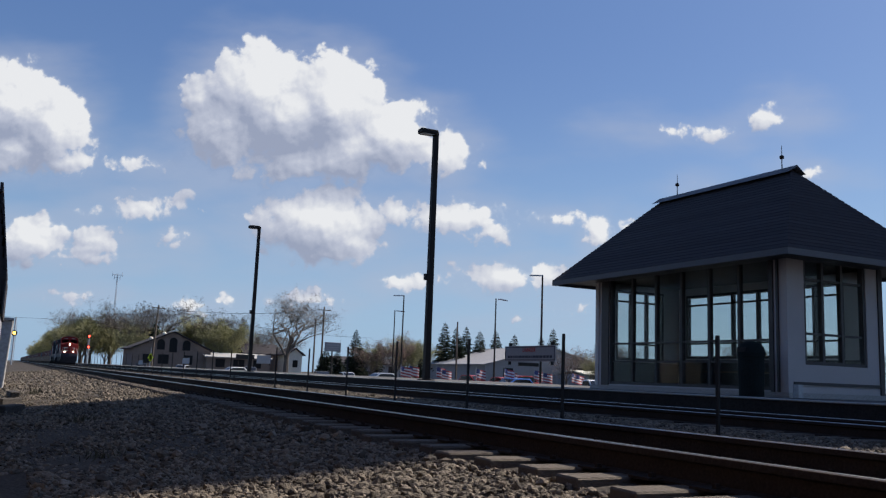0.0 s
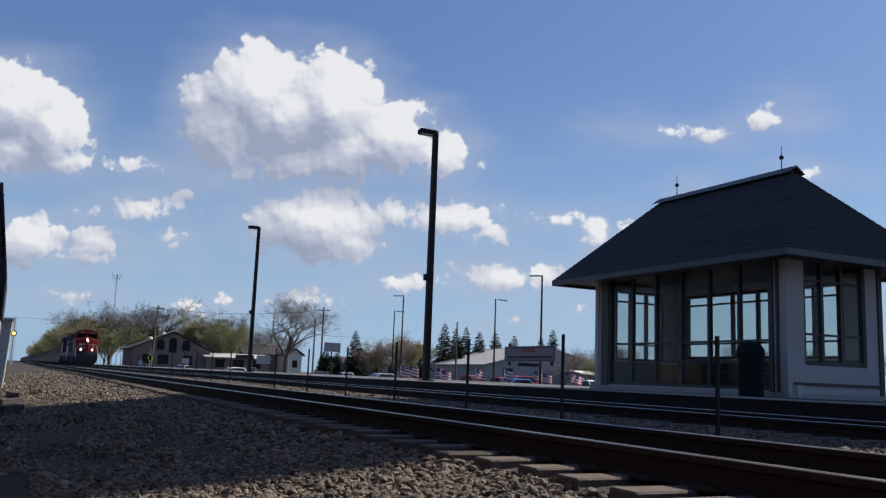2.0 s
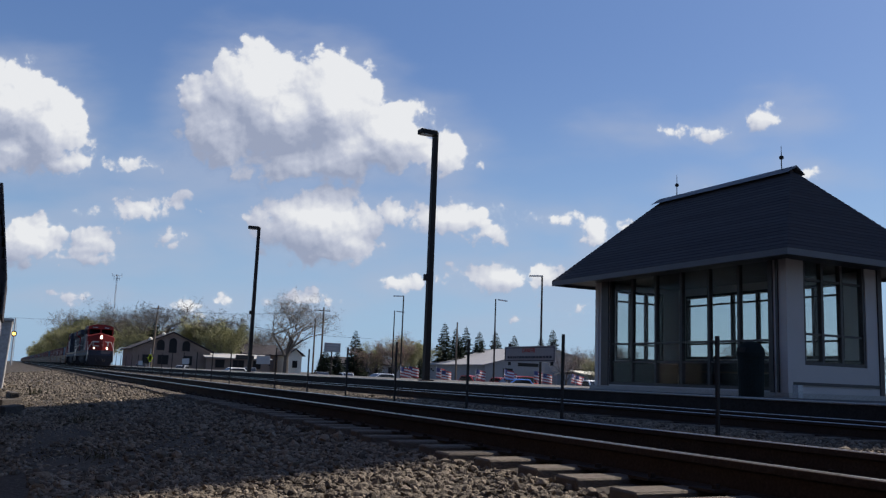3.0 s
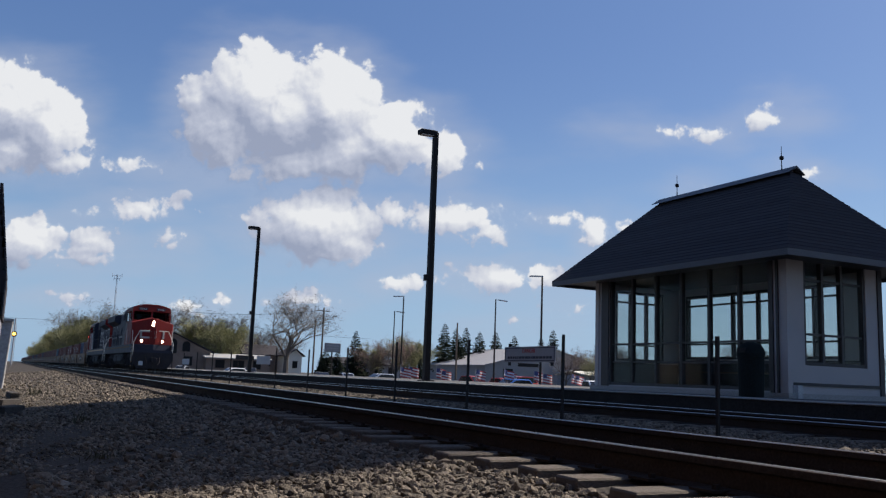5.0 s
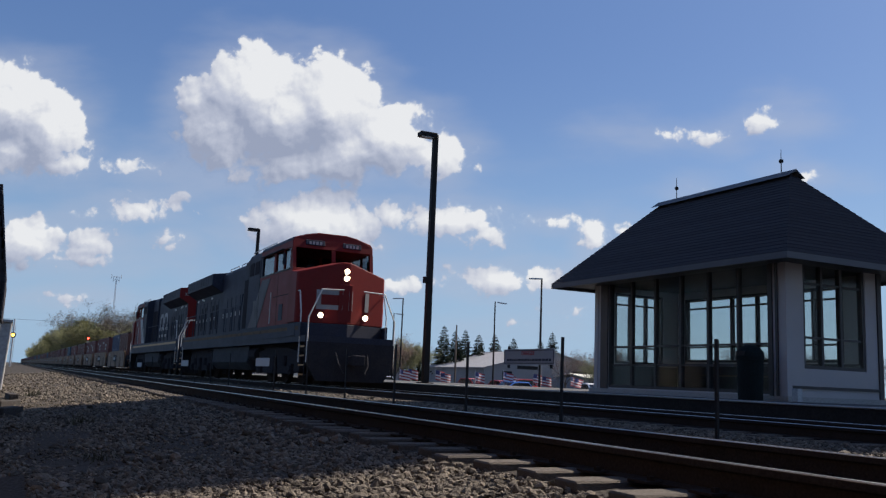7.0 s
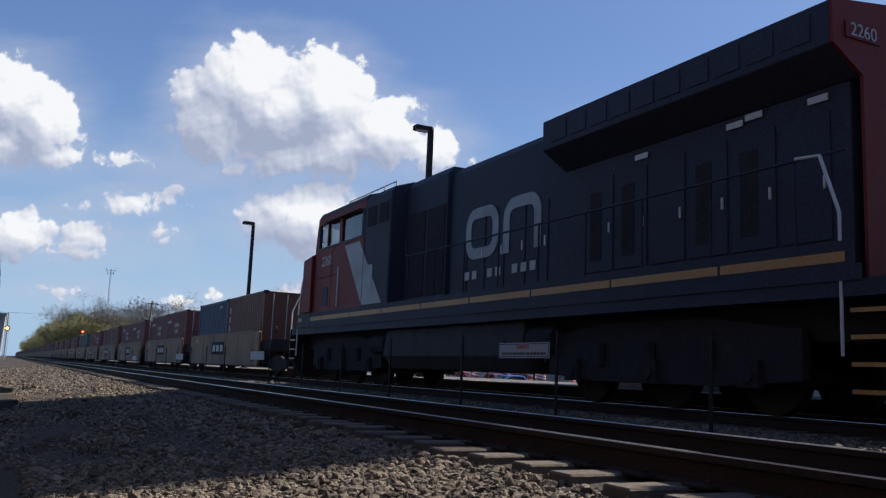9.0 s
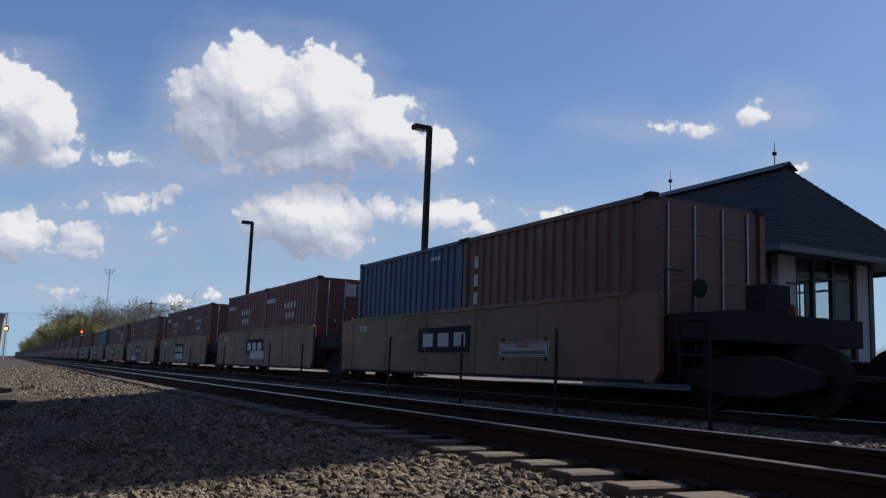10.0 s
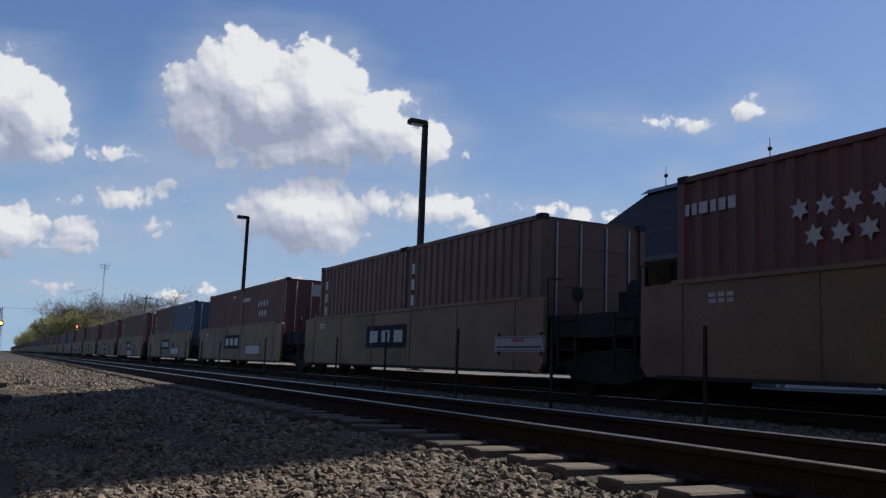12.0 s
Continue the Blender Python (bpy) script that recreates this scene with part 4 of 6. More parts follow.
def container(material, label, ribs=18):
    """A 20-foot steel box with corrugated sides, corner posts and castings. Base at z = 0, ends at y = 0 and 6.06."""
    c = thing("shipping_container", label, "shipping container", "containers")
    L, W, H = 6.06, 2.44, 2.60
    b = B()
    n = ribs
    step = (L - 0.3) / n
    for sx in (-1, 1):
        pts = []
        y = 0.15
        for k in range(n):
            pts += [(y, 0.0), (y + step * 0.36, 0.0), (y + step * 0.5, -0.035), (y + step * 0.86, -0.035)]
            y += step
        pts.append((L - 0.15, 0.0))
        lo = [b.verts.new((sx * (W / 2 - 0.02 + d), yy, 0.12)) for yy, d in pts]
        hi = [b.verts.new((sx * (W / 2 - 0.02 + d), yy, H - 0.1)) for yy, d in pts]
        for k in range(len(pts) - 1):
            b.faces.new((lo[k], lo[k + 1], hi[k + 1], hi[k]))
    part("side_panel", b, material, c)
    b = B()
    span(b, (-W / 2 + 0.03, 0.05, 0.1), (W / 2 - 0.03, 0.10, H - 0.08))
    part("end_wall", span(B(), (-W / 2 + 0.03, L - 0.10, 0.1), (W / 2 - 0.03, L - 0.05, H - 0.08)), material, c)
    doors = part("end_wall", b, material, c)
    for x in (-0.85, -0.3, 0.3, 0.85):
        part("locking_bar", rod(B(), (x, 0.03, 0.15), (x, 0.03, H - 0.12), 0.02, n=6), GALV, doors)
    for z in (0.55, 1.3, 2.05):
        part("door_strap", box(B(), (0, 0.043, z), (2.1, 0.014, 0.06)), material, doors)
    b = B()
    span(b, (-W / 2 + 0.05, 0.1, H - 0.06), (W / 2 - 0.05, L - 0.1, H - 0.03))
    part("roof_panel", b, material, c)
    b = B()
    for sx in (-1, 1):
        span(b, (sx * (W / 2 - 0.1), 0.15, H - 0.1), (sx * W / 2, L - 0.15, H - 0.02))
        span(b, (sx * (W / 2 - 0.1), 0.15, 0.0), (sx * W / 2, L - 0.15, 0.14))
        for y in (0.0, L - 0.15):
            span(b, (sx * (W / 2 - 0.12), y, 0.1), (sx * W / 2, y + 0.15, H - 0.1))
    part("frame", b, material, c)
    for sx in (-1, 1):
        for y in (0.0, L - 0.18):
            for z in (0.0, H - 0.115):
                part("corner_casting", span(B(), (sx * (W / 2 - 0.16), y - 0.002, z), (sx * (W / 2 + 0.004), y + 0.18, z + 0.117)), UNDER, c)
    return c


def bars_on_side(parent, x, y0, z0, rows, height=0.2, seed=1):
    """Rows of plain blocks that stand for unreadable writing."""
    rnd = random.Random(seed)
    b = B()
    for k, width in enumerate(rows):
        y = y0
        while y < y0 + width:
            q = rnd.uniform(0.1, 0.17)
            span(b, (x - 0.004, y, z0 - k * height * 1.5), (x + 0.004, y + q, z0 - k * height * 1.5 + height))
            y += q + 0.05
    return tagged(part("faded_writing", b, MARK, parent), kind="stuff")


def star(b, x, cy, cz, r):
    pts = [(cy + r * (1 if k % 2 == 0 else 0.52) * math.sin(k * math.pi / 6 + 0.12), cz + r * (1 if k % 2 == 0 else 0.52) * math.cos(k * math.pi / 6 + 0.12)) for k in range(12)]
    prism(b, pts, x - 0.004, x + 0.004, 0)


def well_car():
    """A well car for two 20-foot boxes end to end: 15.75 m from one to the next."""
    c = thing("well_car", "weathered yellow intermodal well car carrying two containers end to end", "rail car", "well cars")
    X = 1.45
    for sx in (-1, 1):
        b = B()
        prism(b, [(0.06, 0.50), (0.06, 1.64), (0.12, 1.68), (13.18, 1.68), (13.24, 1.64), (13.24, 0.50), (13.1, 0.34), (0.2, 0.34)], sx * (X - 0.10), sx * X, 0)
        s = part("side_sill", b, WELL, c, bevel=0.015)
        b = B()
        span(b, (sx * (X - 0.12), 0.75, 1.66), (sx * (X + 0.03), 12.55, 1.72))
        part("top_chord", b, WELL, s)
        part("bottom_chord", span(B(), (sx * (X - 0.12), 0.4, 0.325), (sx * (X + 0.012), 12.9, 0.38)), UNDER, s)
        y = 1.0
        while y < 12.5:
            part("stiffener", span(B(), (sx * X, y, 0.39), (sx * (X + 0.012), y + 0.05, 1.66)), WELL, s)
            y += 2.27
        b = B()
        for yy in (0.0, 13.3):
            pipe(b, [(sx * (X - 0.05), yy, 1.3), (sx * (X - 0.05), yy, 2.0), (sx * (X - 0.35), yy, 2.0)], 0.014)
        part("grab_rail", b, UNDER, c)
        b = B()
        span(b, (sx * (X + 0.001), 5.75, 0.80), (sx * (X + 0.008), 8.2, 1.35))
        mk = part("mark_panel", b, UNDER, s, "dark painted panel")
        for y0 in (5.95, 6.7, 7.45):
            b = B()
            span(b, (sx * (X + 0.009), y0, 0.93), (sx * (X + 0.014), y0 + 0.5, 1.22))
            part("block_mark", b, MARK, mk)
        bars_on_side(s, sx * (X + 0.006), 11.4, 1.45, (0.5, 0.35), 0.055, 4)
    b = B()
    span(b, (-1.3, 0.3, 0.345), (1.3, 13.0, 0.38))
    part("well_floor", b, UNDER, c)
    for y in (0.6, 6.3, 12.1):
        part("cross_bearer", span(B(), (-1.25, y, 0.38), (1.25, y + 0.5, 0.68)), UNDER, c)
    for y0, y1, yc in ((-1.2, 0.3, -1.1), (13.0, 14.55, 14.6)):
        b = B()
        prism(b, [(min(y0, y1), 0.95), (max(y0, y1), 0.95), (max(y0, y1), 1.35), (min(y0, y1), 1.35)], -1.3, 1.3, 0)
        e = part("end_platform", b, UNDER, c)
        b = B()
        for k in range(4):
            box(b, (-1.3, (y0 + y1) / 2, 0.5 + 0.25 * k), (0.06, 0.5, 0.03))
        for dy in (-0.25, 0.25):
            box(b, (-1.3, (y0 + y1) / 2 + dy, 0.88), (0.05, 0.03, 0.9))
        part("ladder", b, UNDER, e)
        part("brake_box", box(B(), (0.2, (y0 + y1) / 2, 1.6), (0.5, 0.4, 0.5)), UNDER, e, bevel=0.02)
        part("brake_wheel", rod(B(), (-0.9, (y0 + y1) / 2 + 0.3, 1.75), (-0.85, (y0 + y1) / 2 + 0.3, 1.75), 0.14, n=14), UNDER, e)
    b = B()
    span(b, (-0.14, -1.5, 0.72), (0.14, 15.0, 0.92))
    part("draft_sill", b, UNDER, c)
    for cy in (-1.22,):
        for sx in (-1, 1):
            b = B()
            prism(b, [(cy - 1.15, 0.35), (cy - 1.15, 0.55), (cy - 0.4, 0.75), (cy + 0.4, 0.75), (cy + 1.15, 0.55), (cy + 1.15, 0.35), (cy + 0.4, 0.2), (cy - 0.4, 0.2)], sx * 0.95, sx * 1.08, 0)
            part("truck_frame", b, UNDER, c, bevel=0.02)
        for dy in (-0.9, 0.9):
            b = B()
            rod(b, (-0.85, 0, 0), (0.85, 0, 0), 0.08)
            for sx in (-1, 1):
                rod(b, (sx * 0.69, 0, 0), (sx * 0.82, 0, 0), 0.46, n=20)
                rod(b, (sx * 0.82, 0.2, 0), (sx * 0.83, 0.2, 0), 0.07, n=8)
            part("wheelset", b, RAIL_RUST, c).location = (0, cy + dy, 0.46)
    return c


def train_load():
    car = well_car()
    boxes = {}
    for key, m, lab in (("red", BOX_RED, "oxide-red corrugated steel container with white block marks, in a well car"), ("brown", BOX_BROWN, "rusty brown corrugated steel container riding in a well car"),
                        ("blue", BOX_BLUE, "navy blue corrugated steel container riding in a well car"), ("teal", BOX_TEAL, "slate blue corrugated steel container riding in a well car")):
        boxes[key] = container(m, lab)
        if key == "brown":
            for k in range(4):
                part("letter_block", span(B(), (-1.212, 5.42, 0.75 + 0.38 * k), (-1.204, 5.58, 1.0 + 0.38 * k)), MARK, boxes[key])
        else:
            bars_on_side(boxes[key], -1.208, 1.1, 2.25, (0.5,), 0.09, 7)
    zim = container(BOX_RED, "oxide-red container with white marks on its side and end")
    for k in range(7):
        b = B()
        star(b, -1.21, *((2.40 + k * 0.375, 1.81) if k < 4 else (2.57 + (k - 4) * 0.375, 1.46)), 0.15)
        part("star", b, MARK, zim, "white six-pointed star")
    bars_on_side(zim, -1.208, 4.85, 2.0, (0.95,), 0.15, 6)
    b = B()
    for x0, x1, z0, z1 in ((-0.28, 0.08, 2.00, 2.41), (0.16, 0.25, 2.00, 2.41), (0.33, 0.71, 2.00, 2.13), (0.33, 0.44, 2.13, 2.41), (0.60, 0.71, 2.13, 2.41)):
        span(b, (x0, 0.022, z0), (x1, 0.034, z1))
    part("end_mark", b, MARK, zim, "white block mark on the end wall")
    boxes["marked"] = zim
    stars = container(BOX_RED, "oxide-red container with seven white stars and marks")
    for k in range(7):
        b = B()
        star(b, -1.21, *((2.78 + k * 0.375, 1.81) if k < 4 else (2.95 + (k - 4) * 0.375, 1.46)), 0.15)
        part("star", b, MARK, stars, "white six-pointed star")
    bars_on_side(stars, -1.208, 4.95, 2.0, (0.95,), 0.17, 9)
    boxes["stars"] = stars
    order = [("teal", "brown"), ("marked", "marked"), ("marked", "stars"), ("brown", "brown"), ("marked", "red"), ("teal", "brown")]
    order[0] = ("brown", "blue")
    rnd = random.Random(11)
    used = set()
    for k in range(50):
        s0 = 48.9 + 15.75 * k
        if k == 0:
            MOVERS.append((car, s0, 0))
        else:
            MOVERS.append((copy_thing(car, Matrix()), s0, 0))
        if k < 10:
            for o in MOVERS[-1][0].children:
                if o.name.startswith("wheelset"):
                    WHEELSETS.append((o, o.location.y, 1, 0.46))
        pair = order[k] if k < len(order) else tuple(rnd.choice(("red", "brown", "marked", "red", "brown", "teal")) for _ in range(2))
        for j, key in enumerate(pair):
            o = boxes[key]
            if key in used:
                o = copy_thing(o, Matrix())
            used.add(key)
            MOVERS.append((o, s0 + 0.52 + 6.12 * j, 0))


train_load()


# ---- beyond the platform: poles, buildings, cars, flags, trees ----
BARK = mat("grey_bark", (0.105, 0.09, 0.078), 0.95, fine=20, coarse=2, bump=0.4, dirt=(0.05, 0.045, 0.04))
BUD = mat("spring_leaves", (0.19, 0.19, 0.075), 0.8, fine=3, coarse=0.4, var=0.3, bump=0.0, dirt=(0.22, 0.20, 0.09), per_piece=0.35)
BUD_RED = mat("reddish_buds", (0.12, 0.06, 0.045), 0.8, fine=3, coarse=0.4, var=0.3, bump=0.0, dirt=(0.09, 0.06, 0.045), per_piece=0.35)
NEEDLE = mat("conifer_needles", (0.013, 0.021, 0.012), 0.9, spec=0.15, fine=3, coarse=0.5, var=0.3, bump=0.0, per_piece=0.35)
DARK_PANE = mat("dim_window_pane", (0.014, 0.014, 0.016), 0.45, spec=0.15, var=0.05, bump=0.0)
BRICK = mat("brown_brick", (0.20, 0.155, 0.13), 0.9, fine=14, coarse=0.8, bump=0.2, dirt=(0.10, 0.07, 0.055))
SIDING = mat("grey_metal_siding", (0.25, 0.25, 0.26), 0.7, fine=12, coarse=0.4, bump=0.1, dirt=(0.22, 0.22, 0.23))
PALE_ROOF = mat("pale_roofing", (0.33, 0.325, 0.32), 0.7, fine=10, coarse=0.5, bump=0.1, dirt=(0.3, 0.3, 0.3))
CREAM = mat("cream_siding", (0.62, 0.60, 0.52), 0.8, fine=12, coarse=0.6, bump=0.1, dirt=(0.5, 0.48, 0.42))
WOOD_POLE = mat("utility_pole_timber", (0.11, 0.085, 0.065), 0.9, fine=30, coarse=2, bump=0.3, dirt=(0.07, 0.055, 0.045))
CAR_SILVER = mat("silver_car_paint", (0.55, 0.56, 0.58), 0.25, 0.6, var=0.05, bump=0.0)
CAR_WHITE = mat("white_car_paint", (0.75, 0.75, 0.75), 0.25, 0.0, var=0.05, bump=0.0)
CAR_BLUE = mat("blue_car_paint", (0.05, 0.14, 0.42), 0.25, 0.2, var=0.05, bump=0.0)
CAR_RED = mat("red_car_paint", (0.35, 0.03, 0.025), 0.3, 0.1, var=0.05, bump=0.0)
CAR_DARK = mat("dark_car_paint", (0.03, 0.032, 0.038), 0.25, 0.2, var=0.05, bump=0.0)
TYRE = mat("tyre_rubber", (0.02, 0.02, 0.02), 0.9, bump=0.1)
CLOTH_RED = mat("flag_red", (0.30, 0.05, 0.055), 0.85, bump=0.0)
CLOTH_WHITE = mat("flag_white", (0.55, 0.53, 0.53), 0.85, bump=0.0)
CLOTH_BLUE = mat("flag_blue", (0.05, 0.06, 0.15), 0.85, bump=0.0)
YELLOW = mat("yellow_green_sign", (0.65, 0.75, 0.03), 0.6, var=0.05, bump=0.0)
WEED = mat("dry_weeds", (0.06, 0.055, 0.03), 0.95, bump=0.0, var=0.3, per_piece=0.3)
BIN = mat("green_plastic_bin", (0.010, 0.015, 0.015), 0.85, spec=0.15, fine=30, coarse=4, bump=0.05)


LOT = -1.0


def mesh_object(name, verts, faces, material, parent=None, kind=""):
    me = bpy.data.meshes.new(name)
    me.from_pydata(verts, [], faces)
    me.materials.append(material)
    ob = new(name, me)
    ob.parent = parent
    if kind:
        ob["kind"] = kind
    return ob


def limb(V, F, a, b, ra, rb, n=5):
    d = (b - a)
    if d.length < 1e-4:
        return
    d.normalize()
    u = d.orthogonal().normalized()
    w = d.cross(u)
    i = len(V)
    for p, r in ((a, ra), (b, rb)):
        for k in range(n):
            an = k * math.tau / n
            V.append(p + (u * math.cos(an) + w * math.sin(an)) * r)
    for k in range(n):
        F.append((i + k, i + (k + 1) % n, i + n + (k + 1) % n, i + n + k))


def grow(rnd, V, F, tips, a, d, length, r, depth, spread, rise):
    """Branches that fork and taper; tips collects where twigs end."""
    mid = a + d * length * 0.5 + Vector((rnd.uniform(-1, 1), rnd.uniform(-1, 1), rnd.uniform(-0.3, 0.5))) * length * 0.06
    end = a + d * length
    n = 6 if depth > 3 else 4 if depth > 1 else 3
    limb(V, F, a, mid, r, r * 0.82, n)
    limb(V, F, mid, end, r * 0.82, r * 0.62, n)
    if depth == 0:
        tips.append(end)
        return
    for k in range(rnd.choice((2, 3, 3)) if depth > 1 else 3):
        q = Vector((rnd.gauss(0, spread), rnd.gauss(0, spread), rnd.gauss(rise, spread * 0.5)))
        grow(rnd, V, F, tips, end if k else mid, (d + q).normalized(), length * rnd.uniform(0.62, 0.86), r * rnd.uniform(0.45, 0.62), depth - 1, spread, rise)


def broad_tree(label, height, seed, leaves=0, leaf_size=0.3, material=None, depth=6, spread=0.55, rise=0.18, group="trees", twigs=3):
    rnd = random.Random(seed)
    t = thing("tree", label, "tree", group)
    V, F, tips = [], [], []
    h0 = height * 0.2
    limb(V, F, Vector((0, 0, -0.3)), Vector((0, 0, h0)), height * 0.028, height * 0.021, 8)
    for k in range(4):
        an = k * 1.7 + rnd.random()
        grow(rnd, V, F, tips, Vector((0, 0, h0 * rnd.uniform(0.75, 1.0))), Vector((math.cos(an) * 0.55, math.sin(an) * 0.55, 0.9)).normalized(), height * 0.26, height * 0.014, depth - 1, spread, rise)
    top = max(v.z for v in V)
    k = height / top
    V = [Vector((v.x * k, v.y * k, v.z * k)) for v in V]
    tips = [v * k for v in tips]
    mesh_object("trunk", V, F, BARK, t)
    LV, LF = [], []
    for _ in range(leaves):
        p = rnd.choice(tips) + Vector((rnd.gauss(0, 1), rnd.gauss(0, 1), rnd.gauss(-0.2, 1))) * height * 0.035
        if rnd.random() < 0.3:
            p = Vector((p.x * 0.75, p.y * 0.75, p.z * rnd.uniform(0.55, 0.95)))
        u = Vector((rnd.uniform(-1, 1), rnd.uniform(-1, 1), rnd.uniform(-1, 1))).normalized()
        w = u.orthogonal().normalized()
        s = leaf_size * rnd.uniform(0.5, 1.2)
        i = len(LV)
        LV += [p - u * s, p + w * s * 0.5, p + u * s, p - w * s * 0.5]
        LF.append((i, i + 1, i + 2, i + 3))
    if leaves:
        mesh_object("crown", LV, LF, material or BUD, t)
    TV, TF = [], []
    for q in tips:
        for _ in range(twigs):
            u = Vector((rnd.gauss(0, 1), rnd.gauss(0, 1), rnd.gauss(0.35, 0.8))).normalized() * height * rnd.uniform(0.03, 0.075)
            w = u.orthogonal().normalized() * 0.022
            i = len(TV)
            TV += [q - w, q + w, q + u]
            TF.append((i, i + 1, i + 2))
    if twigs:
        tagged(mesh_object("fine_growth" if leaves else "crown", TV, TF, BARK, t), kind="stuff")
    return t


def conifer(label, height, seed, sparse=1.0):
    rnd = random.Random(seed)
    t = thing("conifer", label, "conifer tree", "conifers")
    V, F = [], []
    limb(V, F, Vector((0, 0, -0.3)), Vector((0, 0, height)), height * 0.018, 0.02, 6)
    mesh_object("trunk", V, F, BARK, t)
    LV, LF = [], []
    z = height * 0.1
    while z < height * 0.985:
        reach = (1 - z / height) ** 0.8 * height * 0.25 + 0.15
        for k in range(int(17 * sparse)):
            an = rnd.uniform(0, math.tau)
            r = reach * rnd.uniform(0.55, 1.15)
            d = Vector((math.cos(an), math.sin(an), rnd.uniform(-0.35, 0.1)))
            side = Vector((-d.y, d.x, 0))
            for j in range(5):
                a = Vector((0, 0, z)) + d * r * (j / 5)
                b = Vector((0, 0, z)) + d * r * ((j + 1.3) / 5)
                for sg in (-1, 1):
                    tip = b + side * sg * r * 0.22 * (1 - j / 6) + Vector((0, 0, -0.12 * r + rnd.uniform(-0.1, 0.1)))
                    i = len(LV)
                    LV += [a, b, tip]
                    LF.append((i, i + 1, i + 2))
        z += height * 0.028
    mesh_object("needles", LV, LF, NEEDLE, t)
    return t


def trees():
    big = broad_tree("large leafless tree with spreading grey limbs", 16.0, 3, 0, depth=7, spread=0.75, rise=0.1)
    big.matrix_basis = pose(43.0, 147, LOT, 0, 0, 40)
    for x, y, s, r in ((41.0, 178, 0.88, 200), (50.0, 190, 0.72, 120), (60, 215, 0.75, 10), (92, 118, 0.55, 70), (27.0, 192, 1.0, 300), (20.5, 215, 0.9, 30), (14.5, 265, 1.1, 80), (24.0, 195, 0.95, 160), (86, 84, 0.5, 30), (78, 70, 0.42, 90), (97, 82, 0.48, 140), (70, 68, 0.35, 200), (110, 84, 0.5, 20), (140, 100, 0.6, 10), (126, 84, 0.5, 250)):
        copy_thing(big, pose(x, y, LOT, 0, 0, r)).scale = (s, s, s)
    bud = broad_tree("tree in early spring with a haze of yellow-green leaves", 13.0, 8, 26000, 0.115, depth=6)
    bud.matrix_basis = pose(37.0, 188, LOT)
    for x, y, s, r in ((37.5, 172, 0.85, 120), (34.5, 182, 0.9, 220), (40.0, 185, 0.8, 20), (63.5, 142, 0.62, 100), (66.5, 146, 0.68, 10), (60.5, 150, 0.56, 70), (23.5, 190, 0.7, 55), (19, 210, 0.75, 155),
                       (70, 150, 0.6, 200), (100, 135, 0.5, 12), (26, 200, 0.9, 10), (29, 205, 0.85, 100), (22, 230, 0.95, 200), (44, 195, 0.75, 40), (48, 200, 0.7, 130)):
        copy_thing(bud, pose(x, y, LOT, 0, 0, r)).scale = (s, s, s)
    y = 205
    rnd = random.Random(4)
    while y < 900:
        copy_thing(bud, pose(15.6 + rnd.uniform(-1.5, 2.5) + (y - 200) * 0.004, y, -0.2, 0, 0, rnd.uniform(0, 360))).scale = (rnd.uniform(0.75, 1.05),) * 3
        y += 9 + y * 0.02
    ruddy = broad_tree("bare tree with reddish swelling buds", 9.0, 15, 5000, 0.09, BUD_RED, depth=6)
    ruddy.matrix_basis = pose(60.0, 138, LOT)
    for x, y, s, r in ((112, 148, 1.1, 30), (118, 155, 1.15, 140), (57, 142, 0.8, 70), (82, 118, 0.8, 10), (46, 205, 0.9, 0)):
        copy_thing(ruddy, pose(x, y, LOT, 0, 0, r)).scale = (s, s, s)
    con = conifer("dark green spruce with drooping boughs", 9.3, 2)
    con.matrix_basis = pose(55.4, 146, LOT)
    rnd = random.Random(9)
    for x, y, h in ((90.5, 180, 12.2), (94.5, 182, 11.4), (97.3, 182, 11.8), (101.0, 182, 11.0), (105.5, 182, 11.2), (109, 186, 9.4), (114.5, 188, 11.0), (124, 190, 11.0), (129, 192, 13.2),
                    (41.0, 120, 5.2), (43.2, 121, 5.0), (25.0, 178, 10.2), (58.2, 150, 6.2), (62, 132, 4.5), (92.5, 176, 9.5), (99.3, 178, 9.0), (103.5, 180, 8.5), (40.2, 119.5, 4.2)):
        s = h / 9.3
        wide = rnd.uniform(1.05, 1.35)
        copy_thing(con, pose(x, y, LOT, 0, 0, rnd.uniform(0, 360))).scale = (s * wide, s * wide, s * (1.16 if x > 85 else 1.0))
    thin = conifer("thin young pine with open branches", 7.2, 5, 0.35)
    thin.matrix_basis = pose(62.5, 152, LOT)


trees()


def car_park_lamp(x, y, h, sides):
    p = thing("street_lamp", "slim grey steel lamp post in the car park", "lamp post", "car park lamps", at=(x, y, LOT))
    b = B()
    h -= LOT
    rod(b, (0, 0, 0), (0, 0, h), 0.11, 0.07, n=8)
    part("pole", b, BLACK_STEEL, p)
    for s in sides:
        b = B()
        box(b, (s * 0.75, -0.2, h - 0.12), (1.1, 0.3, 0.10), Euler((0, radians(s * 4), 0)).to_matrix())
        part("lamp_head", b, GALV, p)


car_park_lamp(38.0, 86, 9.1, (-1,))
car_park_lamp(45.6, 106, 9.0, (1,))
car_park_lamp(47.0, 81.3, 9.1, (1,))
car_park_lamp(38.6, 59.2, 9.0, (-1,))


